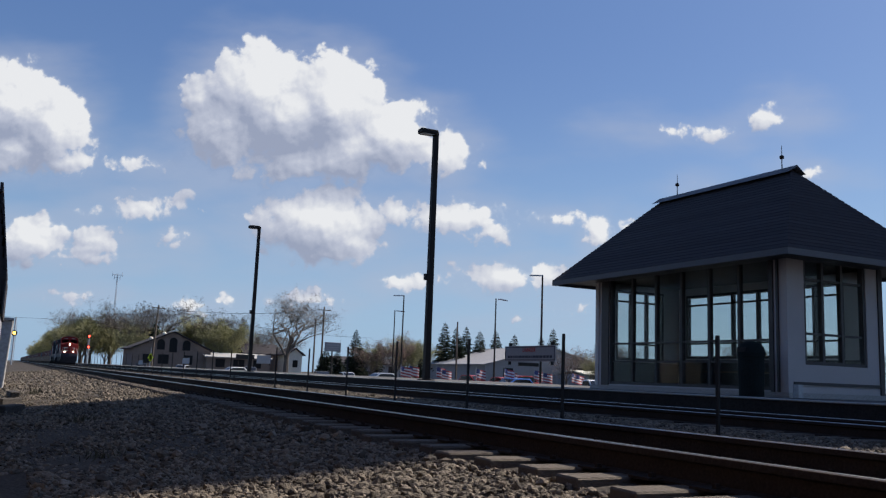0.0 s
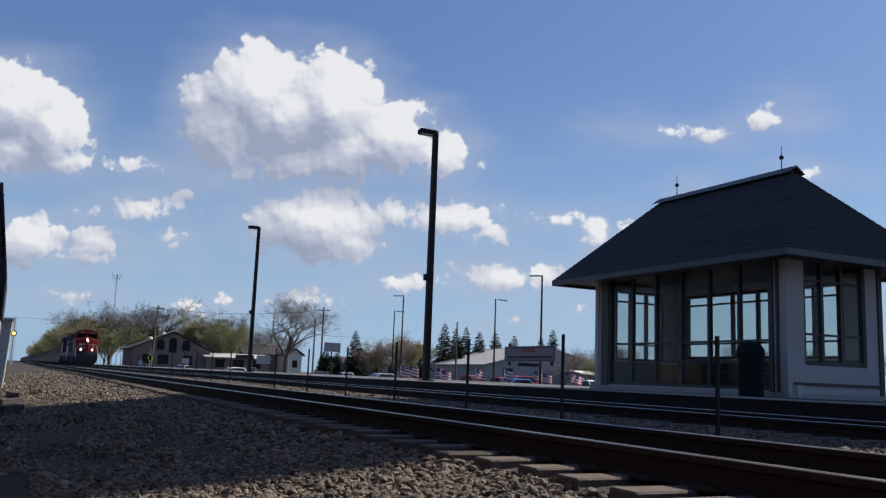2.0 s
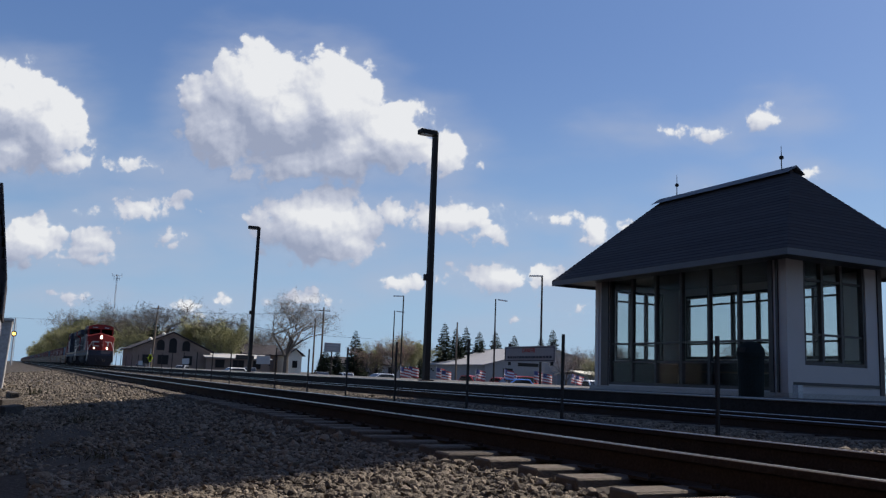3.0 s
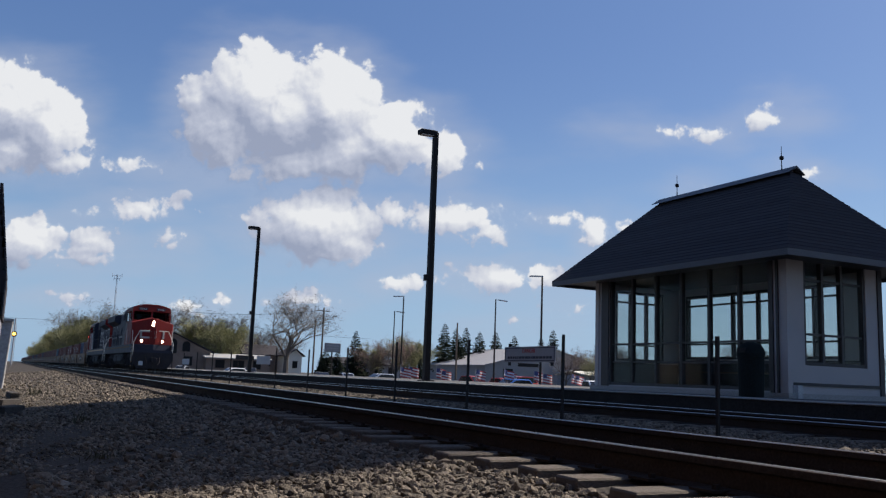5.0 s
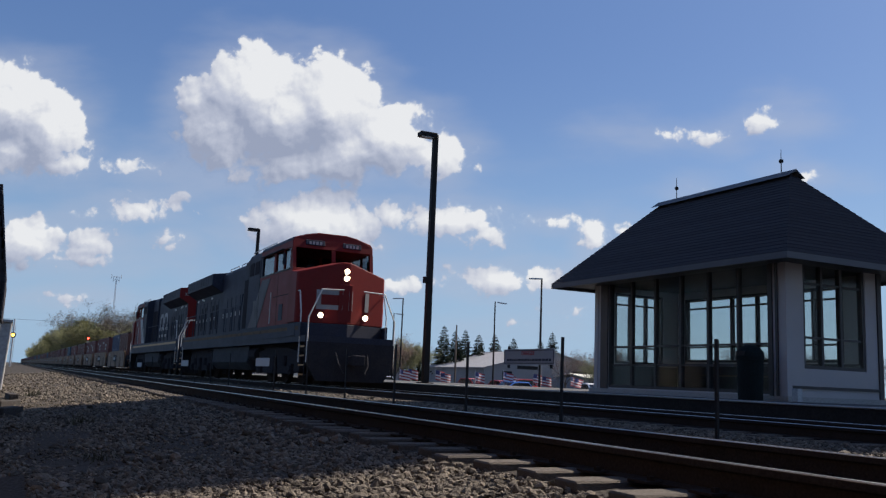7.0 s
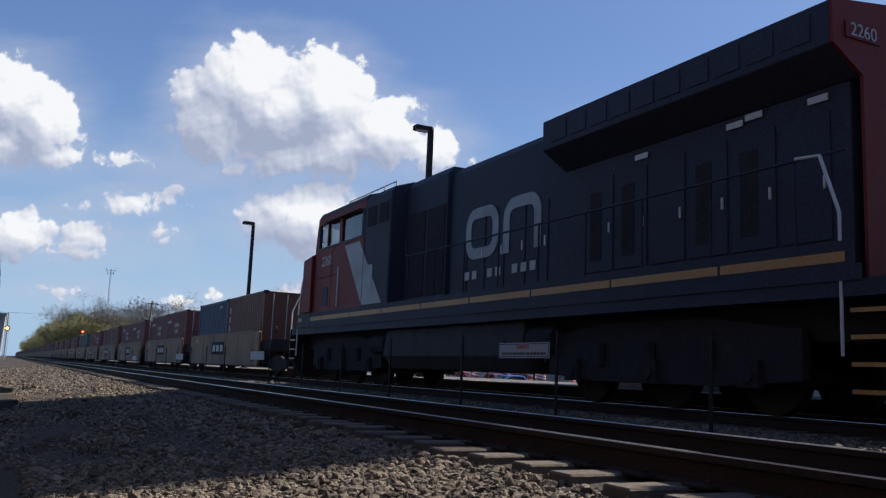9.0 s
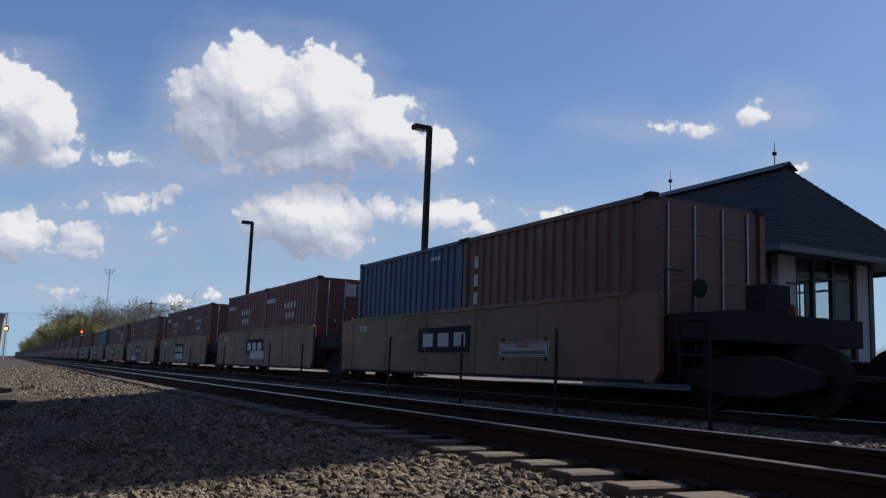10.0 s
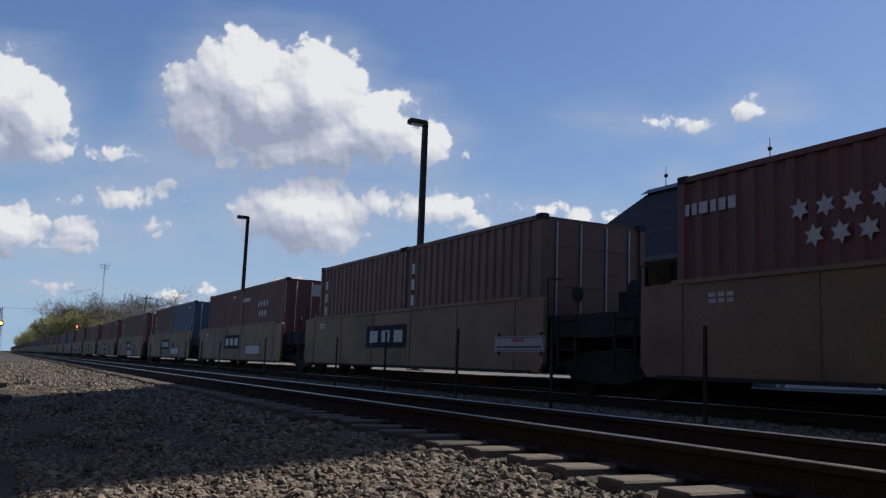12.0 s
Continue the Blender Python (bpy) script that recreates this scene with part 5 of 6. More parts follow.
def utility_pole(x, y, h, arm=True, lean=0.0):
    p = thing("utility_pole", "weathered timber utility pole with a crossarm", "utility pole", "utility poles", at=(x, y, 0))
    b = B()
    rod(b, (0, 0, 0), (lean, 0, h), 0.17, 0.11, n=8)
    part("pole", b, WOOD_POLE, p)
    if arm:
        b = B()
        box(b, (lean, 0, h - 0.5), (2.0, 0.12, 0.12))
        part("crossarm", b, WOOD_POLE, p)
        for k in (-0.85, -0.4, 0.4, 0.85):
            b = B()
            rod(b, (lean + k, 0, h - 0.44), (lean + k, 0, h - 0.26), 0.04, n=6)
            part("insulator", b, GALV, p)


utility_pole(19.9, 143, 10.0, True, 0.4)
utility_pole(41.0, 122, 10.0)
utility_pole(45.0, 138, 9.2, False)
utility_pole(21.5, 190, 7.4, False)
utility_pole(62.5, 120, 9.0, False)


def wires():
    w = thing("overhead_wires", "thin dark overhead wires crossing above the line", "wires")
    for a, c, sag in (((-60, 190, 11.2), (20.5, 185, 9.0), 1.2), ((19.9, 143, 9.6), (41, 122, 9.6), 0.8), ((19.9, 143, 9.6), (60, 150, 7.0), 0.9)):
        pts = []
        for k in range(13):
            t = k / 12
            p = Vector(a).lerp(Vector(c), t)
            p.z -= sag * 4 * t * (1 - t)
            pts.append(p)
        part("wire", pipe(B(), pts, 0.025, 4), BLACK_STEEL, w)


wires()


def radio_mast():
    m = thing("radio_mast", "tall thin steel lattice mast with antennas on top", "mast", at=(28.6, 300, 0))
    h = 30.0
    b = B()
    for k in range(3):
        an = k * math.tau / 3
        rod(b, (0.3 * math.cos(an), 0.3 * math.sin(an), 0), (0.16 * math.cos(an), 0.16 * math.sin(an), h), 0.05, n=5)
    for j in range(30):
        for k in range(3):
            a0, a1 = k * math.tau / 3, (k + 1) * math.tau / 3
            rod(b, (0.28 * math.cos(a0), 0.28 * math.sin(a0), j), (0.28 * math.cos(a1), 0.28 * math.sin(a1), j + 1), 0.03, n=4)
    part("lattice", b, GALV, m)
    b = B()
    for z, r in ((h - 0.4, 1.5), (h - 1.4, 0.9)):
        rod(b, (-r, 0, z), (r, 0, z), 0.06, n=5)
        for x in (-r, r):
            rod(b, (x, 0, z - 0.6), (x, 0, z + 0.8), 0.07, n=5)
    part("antenna", b, GALV, m)


radio_mast()


def track_signal(x, y, lights, label):
    s = thing("railway_signal", label, "railway signal", "railway signals", at=(x, y, 0))
    b = B()
    rod(b, (0, 0, -0.2), (0, 0, 5.7), 0.09, n=8)
    part("mast", b, GALV, s)
    b = B()
    for k in range(9):
        rod(b, (-0.2, 0.25, 0.4 + k * 0.5), (0.2, 0.25, 0.4 + k * 0.5), 0.02, n=5)
    rod(b, (-0.2, 0.25, 0.0), (-0.2, 0.25, 5.0), 0.025, n=5)
    rod(b, (0.2, 0.25, 0.0), (0.2, 0.25, 5.0), 0.025, n=5)
    part("ladder", b, GALV, s)
    for z, m in lights:
        b = B()
        rod(b, (0, -0.22, z), (0, -0.1, z), 0.34, n=16)
        h = part("target_board", b, BLACK_STEEL, s)
        b = B()
        rod(b, (0, -0.27, z), (0, -0.23, z), 0.19, n=12)
        part("lens", b, m, h)
        b = B()
        box(b, (0, -0.4, z + 0.24), (0.4, 0.35, 0.03))
        part("hood", b, BLACK_STEEL, h)


track_signal(13.1, 180, ((5.5, RED_LIGHT), (3.45, RED_LIGHT)), "trackside signal mast showing two red lights")
track_signal(0.0, 120, ((3.72, AMBER_LIGHT),), "trackside signal mast showing an amber light")


def car(x, y, rz, paint, label, suv=0.0):
    c = thing("car", label, "car", "parked cars", at=(x, y, LOT + 0.02), rz=rz)
    L, W = 4.6, 1.8
    hgt = 1.45 + suv
    b = B()
    prof = [(-L / 2, 0.35), (-L / 2, 0.8), (-L / 2 + 0.15, 0.95), (-1.1, 1.0), (1.5, 1.02 + suv * 0.3), (L / 2 - 0.1, 0.98 + suv * 0.3), (L / 2, 0.75), (L / 2, 0.35)]
    prism(b, prof, -W / 2, W / 2, 1)
    part("body", b, paint, c, bevel=0.08)
    b = B()
    prism(b, [(-1.15, 0.99), (-0.4, hgt - 0.04), (0.1, hgt), (1.2, hgt - 0.02), (1.65 + suv, 1.0)], -W / 2 + 0.12, W / 2 - 0.12, 1)
    cab = part("cabin", b, paint, c, bevel=0.06)
    b = B()
    prism(b, [(-0.92, 1.05), (-0.36, hgt - 0.12), (0.1, hgt - 0.09), (1.1, hgt - 0.11), (1.42 + suv, 1.05)], -W / 2 + 0.10, W / 2 - 0.10, 1)
    part("side_glass", b, DARK_GLASS, cab)
    b = B()
    prism(b, [(-1.19, 1.02), (-0.48, hgt - 0.08), (-0.44, hgt - 0.08), (-1.13, 1.02)], -W / 2 + 0.22, W / 2 - 0.22, 1)
    part("windscreen", b, DARK_GLASS, cab)
    for sx in (-1.4, 1.45):
        for sy in (-1, 1):
            b = B()
            rod(b, (sx, sy * (W / 2 - 0.2), 0.32), (sx, sy * (W / 2 + 0.02), 0.32), 0.32, n=16)
            w = part("wheel", b, TYRE, c)
            b = B()
            rod(b, (sx, sy * (W / 2 + 0.02), 0.32), (sx, sy * (W / 2 + 0.03), 0.32), 0.2, n=12)
            part("rim", b, GALV, w)
    for sy in (-1, 1):
        b = B()
        box(b, (-L / 2 - 0.0, sy * 0.62, 0.74), (0.08, 0.34, 0.14))
        part("headlight", b, CAR_WHITE, c)
        b = B()
        box(b, (L / 2 - 0.0, sy * 0.66, 0.82), (0.06, 0.26, 0.16))
        part("tail_light", b, CAR_RED, c)


car(24.4, 106, 10, CAR_WHITE, "white estate car parked behind the platform", 0.1)
car(25.9, 150, 60, CAR_SILVER, "silver car parked in the car park", 0.2)
car(36.5, 60, 12, CAR_BLUE, "bright blue saloon parked behind the platform")
car(34.8, 84, 8, CAR_SILVER, "silver saloon parked in the car park", 0.05)
car(42.2, 56.5, 70, CAR_WHITE, "white car parked near the depot", 0.1)
car(28.0, 112, 80, CAR_DARK, "dark car parked in the car park", 0.2)
car(35.5, 105, 85, CAR_DARK, "dark saloon parked facing the platform")
car(40.0, 108, 85, CAR_SILVER, "silver saloon parked facing the platform")
car(46.5, 85, 100, CAR_RED, "red car parked among others", 0.2)
car(49.8, 84, 95, CAR_RED, "red saloon parked near a flag row", 0.1)
car(17.8, 138, 80, CAR_DARK, "dark car parked by the street", 0.2)
car(47.0, 76, 0, CAR_RED, "dark red estate car parked by the flags", 0.3)


def gabled(name, label, x0, x1, y0, y1, wall_h, ridge_h, wall_m, roof_m, ridge_axis=0, openings=()):
    """A plain gabled building with real openings' frames on the side that faces the line."""
    h = thing(name, label, "building")
    t = 0.25
    for a, c in (((x0, y0), (x1, y0 + t)), ((x0, y1 - t), (x1, y1)), ((x0, y0 + t), (x0 + t, y1 - t)), ((x1 - t, y0 + t), (x1, y1 - t))):
        b = B()
        span(b, (*a, LOT - 0.1), (*c, wall_h))
        part("wall", b, wall_m, h)
    b = B()
    if ridge_axis == 0:
        ym = (y0 + y1) / 2
        prism(b, [(y0 - 0.5, wall_h - 0.12), (ym, ridge_h), (y1 + 0.5, wall_h - 0.12), (y1 + 0.5, wall_h + 0.06), (ym, ridge_h + 0.22), (y0 - 0.5, wall_h + 0.06)], x0 - 0.4, x1 + 0.4, 0)
        g = [(y0, wall_h), (ym, ridge_h), (y1, wall_h)]
    else:
        xm = (x0 + x1) / 2
        prism(b, [(x0 - 0.6, wall_h - 0.15), (xm, ridge_h), (x1 + 0.6, wall_h - 0.15), (x1 + 0.6, wall_h + 0.05), (xm, ridge_h + 0.22), (x0 - 0.6, wall_h + 0.05)], y0 - 0.5, y1 + 0.4, 1)
        b2 = B()
        prism(b2, [(x0, wall_h), (xm, ridge_h), (x1, wall_h)], y0, y0 + t, 1)
        part("gable", b2, wall_m, h)
    part("roof", b, roof_m, h)
    for ox, oz, w, hh, arch in openings:
        b = B()
        if arch:
            k = 1.12
            prism(b, [(ox - k * w / 2, oz - hh / 2 - 0.1), (ox + k * w / 2, oz - hh / 2 - 0.1)] + [(ox + k * w / 2 * math.cos(a), oz + hh / 2 - w / 2 + k * w / 2 * math.sin(a)) for a in (0.0, 0.5, 1.05, 1.57, 2.1, 2.6, 3.14)], y0 - 0.06, y0 + 0.02, 1)
        else:
            box(b, (ox, y0 - 0.01, oz), (w + 0.16, 0.1, hh + 0.16))
        fr = part("window", b, TRIM, h)
        b = B()
        if arch:
            pts = [(ox - w / 2, oz - hh / 2), (ox + w / 2, oz - hh / 2)] + [(ox + w / 2 * math.cos(a), oz + hh / 2 - w / 2 + w / 2 * math.sin(a)) for a in (0.0, 0.5, 1.05, 1.57, 2.1, 2.6, 3.14)]
            prism(b, pts, y0 - 0.09, y0 - 0.03, 1)
        else:
            box(b, (ox, y0 - 0.06, oz), (w, 0.06, hh))
        part("pane", b, DARK_PANE, fr)
    return h


gabled("brick_hall", "brown brick hall with a broad gable and arched windows", 19.6, 33.5, 165, 180, 3.4, 6.6, BRICK, SHINGLE, 1,
       ((24.4, 4.3, 1.3, 1.8, True), (26.6, 4.3, 1.3, 2.6, True), (29.0, 4.3, 1.3, 1.8, True), (22, 1.6, 1.2, 1.5, False), (25, 1.6, 1.8, 1.6, False), (29.5, 1.6, 1.4, 1.6, False)))
gabled("shop_row", "low brown shop building with a pale flat roof", 32.5, 44.5, 163, 174, 2.4, 3.1, BRICK, PALE_ROOF, 0, ((35, 1.3, 1.6, 1.4, False), (38.5, 1.3, 2.0, 1.4, False), (42, 1.3, 1.4, 1.4, False)))
gabled("grey_barn", "wide grey metal barn with a shallow gabled roof", 87.5, 120, 155, 185, 3.2, 7.3, SIDING, SIDING, 1, ((98, 3.6, 5.0, 0.6, False), (112, 3.0, 4.5, 0.6, False), (93, 1.4, 2.2, 2.4, False)))
gabled("barn_porch", "white-roofed low lean-to beside the barn", 102, 122, 140, 150, 1.9, 2.5, SIDING, CREAM, 0)
gabled("cream_house", "small cream house with a gabled roof", 50.2, 53.0, 170, 178, 3.6, 4.8, CREAM, SHINGLE, 1, ((51.6, 1.8, 0.9, 1.3, False),))
gabled("dark_house", "small dark house with a steep roof", 43.0, 50.5, 178, 186, 3.6, 5.6, BRICK, SHINGLE, 0)
gabled("grey_shed", "long low grey building behind the trees", 60, 74, 165, 178, 2.4, 3.6, SIDING, SHINGLE, 0, ((63, 1.2, 1.6, 1.5, False), (67, 1.2, 1.6, 1.5, False), (71, 1.2, 1.6, 1.5, False)))


def rooftop_vents():
    v = thing("roof_ventilator", "round white ventilator on a roof", "ventilator", "ventilators", at=(22.8, 167.0, 4.85))
    b = B()
    rod(b, (0, 0, -0.6), (0, 0, 0.3), 0.25)
    ball(b, (0, 0, 0.45), 0.42)
    part("cowl", b, CREAM, v)
    copy_thing(v, pose(25.3, 168, 5.9))


rooftop_vents()


def billboard():
    s = thing("roadside_sign", "grey roadside board on a steel post", "sign", at=(41.2, 118, LOT))
    b = B()
    rod(b, (0, 0, 0), (0, 0, 4.4), 0.12)
    part("post", b, BLACK_STEEL, s)
    b = B()
    box(b, (0, -0.2, 5.0), (2.4, 0.25, 1.3))
    part("board", b, SIDING, s, bevel=0.03)
    b = B()
    for z in (5.25, 4.9, 4.65):
        box(b, (0, -0.33, z), (1.8, 0.02, 0.14))
    part("board_marks", b, PALE_ROOF, s)
    c = thing("crossing_sign", "yellow-green crossing sign on a post", "sign", at=(18.6, 135, -0.2))
    b = B()
    rod(b, (0, 0, 0), (0, 0, 3.2), 0.05)
    part("post", b, GALV, c)
    b = B()
    box(b, (0, -0.06, 1.75), (0.36, 0.03, 1.1))
    box(b, (0, -0.06, 1.75), (0.62, 0.03, 0.62), Euler((0, radians(45), 0)).to_matrix())
    part("plate", b, YELLOW, c)
    w = thing("shop_sign", "small dark board with pale unreadable writing", "sign", at=(38.4, 158, LOT))
    b = B()
    rod(b, (-1.2, 0, 0), (-1.2, 0, 3.4), 0.08)
    rod(b, (1.2, 0, 0), (1.2, 0, 3.4), 0.08)
    part("post", b, BLACK_STEEL, w)
    b = B()
    box(b, (0, -0.1, 3.6), (3.4, 0.12, 0.8))
    part("board", b, TRIM, w)


billboard()


def flag(x, y, k):
    f = thing("flag", "small red, white and blue flag on a thin pole", "flag", "row of flags", at=(x, y, LOT))
    b = B()
    rod(b, (0, 0, 0), (0, 0, 2.0), 0.02, n=6)
    part("pole", b, GALV, f)
    def sheet(u0, u1, w0, w1, m, name):
        b = B()
        n = 5
        rows = []
        for d in (0.0, 0.012):
            rows.append([[b.verts.new((u, d + 0.10 * math.sin(u * 4.2 + k), z - 0.12 * u)) for u in [u0 + (u1 - u0) * j / n for j in range(n + 1)]] for z in (w0, w1)])
        for r in rows:
            for j in range(n):
                b.faces.new((r[0][j], r[0][j + 1], r[1][j + 1], r[1][j]))
        part(name, b, m, f)
    for j in range(7):
        z = 1.15 + j * 0.1
        sheet(0.45 if j > 3 else 0.03, 1.15, z, z + 0.098, CLOTH_RED if j % 2 == 0 else CLOTH_WHITE, "stripe")
    sheet(0.03, 0.445, 1.15 + 0.4, 1.15 + 0.698, CLOTH_BLUE, "canton")
    f.scale = (0.8, 0.8, 1.12 + 0.08 * math.sin(k * 2.3))


for k in range(14):
    flag(27.6 + k * 1.38 + (0.55 if k % 3 else 0), 62.5 - k * 0.35 + 3 * (k % 2), k)


def trash_bin():
    t = thing("litter_bin", "dark domed plastic litter bin in front of the depot", "litter bin", at=(13.35, 12.75, DECK))
    b = B()
    rod(b, (0, 0, 0), (0, 0, 0.80), 0.24, 0.26, n=20)
    part("barrel", b, BIN, t, smooth=False)
    b = B()
    prof = [(0.28, 0.80), (0.28, 0.88), (0.26, 0.96), (0.20, 1.04), (0.11, 1.09), (0.0, 1.1)]
    rings = [[b.verts.new((r * math.cos(k * math.tau / 20), r * math.sin(k * math.tau / 20), z)) for k in range(20)] for r, z in prof[:-1]]
    for p, q in zip(rings, rings[1:]):
        for k in range(20):
            b.faces.new((p[k], p[(k + 1) % 20], q[(k + 1) % 20], q[k]))
    b.faces.new(rings[-1])
    b.faces.new(rings[0][::-1])
    lid = part("lid", b, BIN, t)
    b = B()
    box(b, (-0.23, 0, 0.92), (0.10, 0.2, 0.09))
    part("flap", b, BLACK_STEEL, lid)
    m = thing("electrical_pedestal", "small grey utility box by the depot wall", "utility box", at=(13.75, 11.95, DECK))
    b = B()
    box(b, (0, 0, 0.13), (0.14, 0.14, 0.26))
    part("case", b, GALV, m, bevel=0.01)


trash_bin()


def trackside_shed():
    """The dark-shingled hut on the camera's side of the line, and the pale cabinet past it."""
    s = thing("trackside_hut", "narrow grey trackside hut with a dark shingled upper wall", "hut")
    b = B()
    span(b, (-4.2, 16.5, -0.6), (-0.26, 20.5, 1.2))
    part("wall", b, SIDING, s)
    b = B()
    prism(b, [(-4.3, 1.2), (-0.24, 1.2), (-0.30, 2.4), (-0.46, 3.2), (-0.75, 3.5), (-2.2, 4.2), (-4.3, 3.4)], 16.45, 20.6, 1)
    part("roof", b, SHINGLE, s)
    b = B()
    for k in range(12):
        z = 1.25 + k * 0.19
        box(b, (-0.25 - max(0, z - 1.9) * 0.14, 18.5, z), (0.05, 4.1, 0.17))
    part("shingle_course", b, SHINGLE, s)
    c = thing("equipment_cabinet", "pale sunlit metal equipment cabinet beside the line", "cabinet")
    b = B()
    prism(b, [(-1.9, -0.6), (-0.16, -0.6), (-0.06, 1.6), (-1.9, 1.6)], 30, 33, 1)
    part("case", b, PALE_ROOF, c, bevel=0.03)
    b = B()
    span(b, (-2.0, 29.9, 1.6), (-0.04, 33.1, 1.68))
    part("lid", b, PALE_ROOF, c)


trackside_shed()


def debris():
    """Old tie pieces and a clump of weeds on the gravel."""
    for x, y, r, L in ((0.05, 16.2, 70, 0.9), (0.12, 23.0, 95, 1.1), (0.02, 19.0, 60, 0.7)):
        t = thing("broken_tie", "short broken piece of weathered timber tie", "timber", "timber pieces", at=(x, y, ground_z(x, y) + 0.07), rz=r)
        b = B()
        box(b, (0, 0, 0), (L, 0.2, 0.14))
        part("block", b, TIE, t, bevel=0.02)
    for x, y, n, hgt, seed in ((0.62, 24.0, 60, 0.28, 2), (0.78, 8.2, 60, 0.13, 5), (0.95, 13.0, 60, 0.2, 6)):
        rnd = random.Random(seed)
        V, F = [], []
        for _ in range(n):
            a = Vector((rnd.gauss(0, 0.12), rnd.gauss(0, 0.14), -0.02))
            tip = a + Vector((rnd.gauss(0, 0.09), rnd.gauss(0, 0.09), hgt * rnd.uniform(0.5, 1.1)))
            s = Vector((rnd.uniform(-1, 1), rnd.uniform(-1, 1), 0)).normalized() * 0.008
            i = len(V)
            V += [a - s, a + s, tip]
            F.append((i, i + 1, i + 2))
        ob = mesh_object("weed_clump", V, F, WEED)
        ob.location = (x, y, ground_z(x, y))
        tagged(ob, "dry brown weeds growing out of the gravel", "weeds", kind="stuff")


debris()


# ---- clouds: a far backdrop of the sky, which drifts ----
def cloud_material():
    """White cumulus on a clear ground: soft-edged masses broken up by billowing noise, lit from above and the right."""
    group = bpy.data.node_groups.new("cloud_mass", "ShaderNodeTree")
    group.interface.new_socket("P", in_out="INPUT", socket_type="NodeSocketVector")
    group.interface.new_socket("D", in_out="OUTPUT", socket_type="NodeSocketFloat")
    group.interface.new_socket("Mass", in_out="OUTPUT", socket_type="NodeSocketFloat")
    gi = group.nodes.new("NodeGroupInput")
    go = group.nodes.new("NodeGroupOutput")
    N, K = group.nodes.new, group.links.new
    big = ((455, 165, 105, 90), (590, 185, 95, 90), (690, 240, 95, 60), (775, 275, 65, 42), (400, 225, 80, 75), (540, 285, 190, 42), (355, 175, 42, 45), (520, 205, 120, 85), (620, 265, 120, 55))
    west = ((20, 185, 110, 80), (95, 225, 68, 85), (120, 285, 52, 30), (20, 265, 120, 50))
    under = ((560, 395, 118, 70), (620, 430, 65, 38), (580, 450, 80, 22), (535, 345, 55, 16), (445, 385, 40, 13))
    low = ((55, 425, 85, 42), (175, 425, 65, 28), (130, 455, 110, 18), (265, 368, 66, 24), (305, 415, 26, 16), (375, 275, 44, 17), (270, 293, 54, 13), (160, 378, 28, 12))
    mid = ((705, 372, 48, 24), (800, 388, 90, 32), (865, 412, 48, 20), (705, 500, 56, 19), (900, 490, 100, 27), (1058, 410, 28, 30), (985, 386, 38, 13), (1112, 402, 20, 11))
    east = ((1200, 232, 50, 14), (1272, 232, 36, 19), (1372, 207, 40, 17), (1432, 306, 24, 9), (1262, 330, 14, 7), (330, 345, 18, 8))
    haze = ((140, 522, 50, 10), (350, 540, 75, 16), (545, 530, 55, 18), (1000, 548, 30, 8), (920, 565, 30, 8))
    last = None
    for cx, cy, rx, ry in big + west + under + low + mid + east + haze:
        sub, mul, ln, md = N("ShaderNodeVectorMath"), N("ShaderNodeVectorMath"), N("ShaderNodeVectorMath"), N("ShaderNodeMath")
        sub.operation, mul.operation, ln.operation, md.operation = "SUBTRACT", "MULTIPLY", "LENGTH", "MULTIPLY_ADD"
        sub.inputs[1].default_value = ((cx - 784) / 100, (441 - cy) / 100, 0)
        grow_by = 1.15 + 9.0 / min(rx, ry)
        mul.inputs[1].default_value = (100 / (rx * grow_by), 100 / (ry * grow_by), 0)
        w = (min(rx, ry) / 100) ** 0.70
        md.inputs[1].default_value, md.inputs[2].default_value = -w, w
        K(gi.outputs[0], sub.inputs[0])
        K(sub.outputs[0], mul.inputs[0])
        K(mul.outputs[0], ln.inputs[0])
        K(ln.outputs["Value"], md.inputs[0])
        if last is None:
            last = md.outputs[0]
        else:
            mx = N("ShaderNodeMath")
            mx.operation = "SMOOTH_MAX"
            mx.inputs[2].default_value = 0.12
            K(last, mx.inputs[0])
            K(md.outputs[0], mx.inputs[1])
            last = mx.outputs[0]
    nz = N("ShaderNodeTexNoise")
    nz.inputs["Scale"].default_value, nz.inputs["Detail"].default_value, nz.inputs["Roughness"].default_value = 1.5, 5, 0.52
    K(gi.outputs[0], nz.inputs["Vector"])
    vo = N("ShaderNodeTexVoronoi")
    vo.feature = "SMOOTH_F1"
    vo.inputs["Scale"].default_value, vo.inputs["Detail"].default_value, vo.inputs["Roughness"].default_value = 2.9, 3.0, 0.5
    wp = N("ShaderNodeVectorMath")
    wp.operation = "MULTIPLY_ADD"
    wp.inputs[1].default_value = (0.35, 0.35, 0.35)
    K(nz.outputs["Color"], wp.inputs[0])
    K(gi.outputs[0], wp.inputs[2])
    K(wp.outputs[0], vo.inputs["Vector"])
    a = N("ShaderNodeMath")
    a.operation = "MULTIPLY_ADD"
    a.inputs[1].default_value, a.inputs[2].default_value = 0.62, -0.31 + 0.17
    K(nz.outputs["Fac"], a.inputs[0])
    v = N("ShaderNodeMath")
    v.operation = "MULTIPLY_ADD"
    v.inputs[1].default_value = -0.34
    K(vo.outputs["Distance"], v.inputs[0])
    K(a.outputs[0], v.inputs[2])
    s = N("ShaderNodeMath")
    s.operation = "ADD"
    K(last, s.inputs[0])
    K(v.outputs[0], s.inputs[1])
    K(s.outputs[0], go.inputs[0])
    K(last, go.inputs[1])

    m, nt, bsdf = nodes_of("clouds")
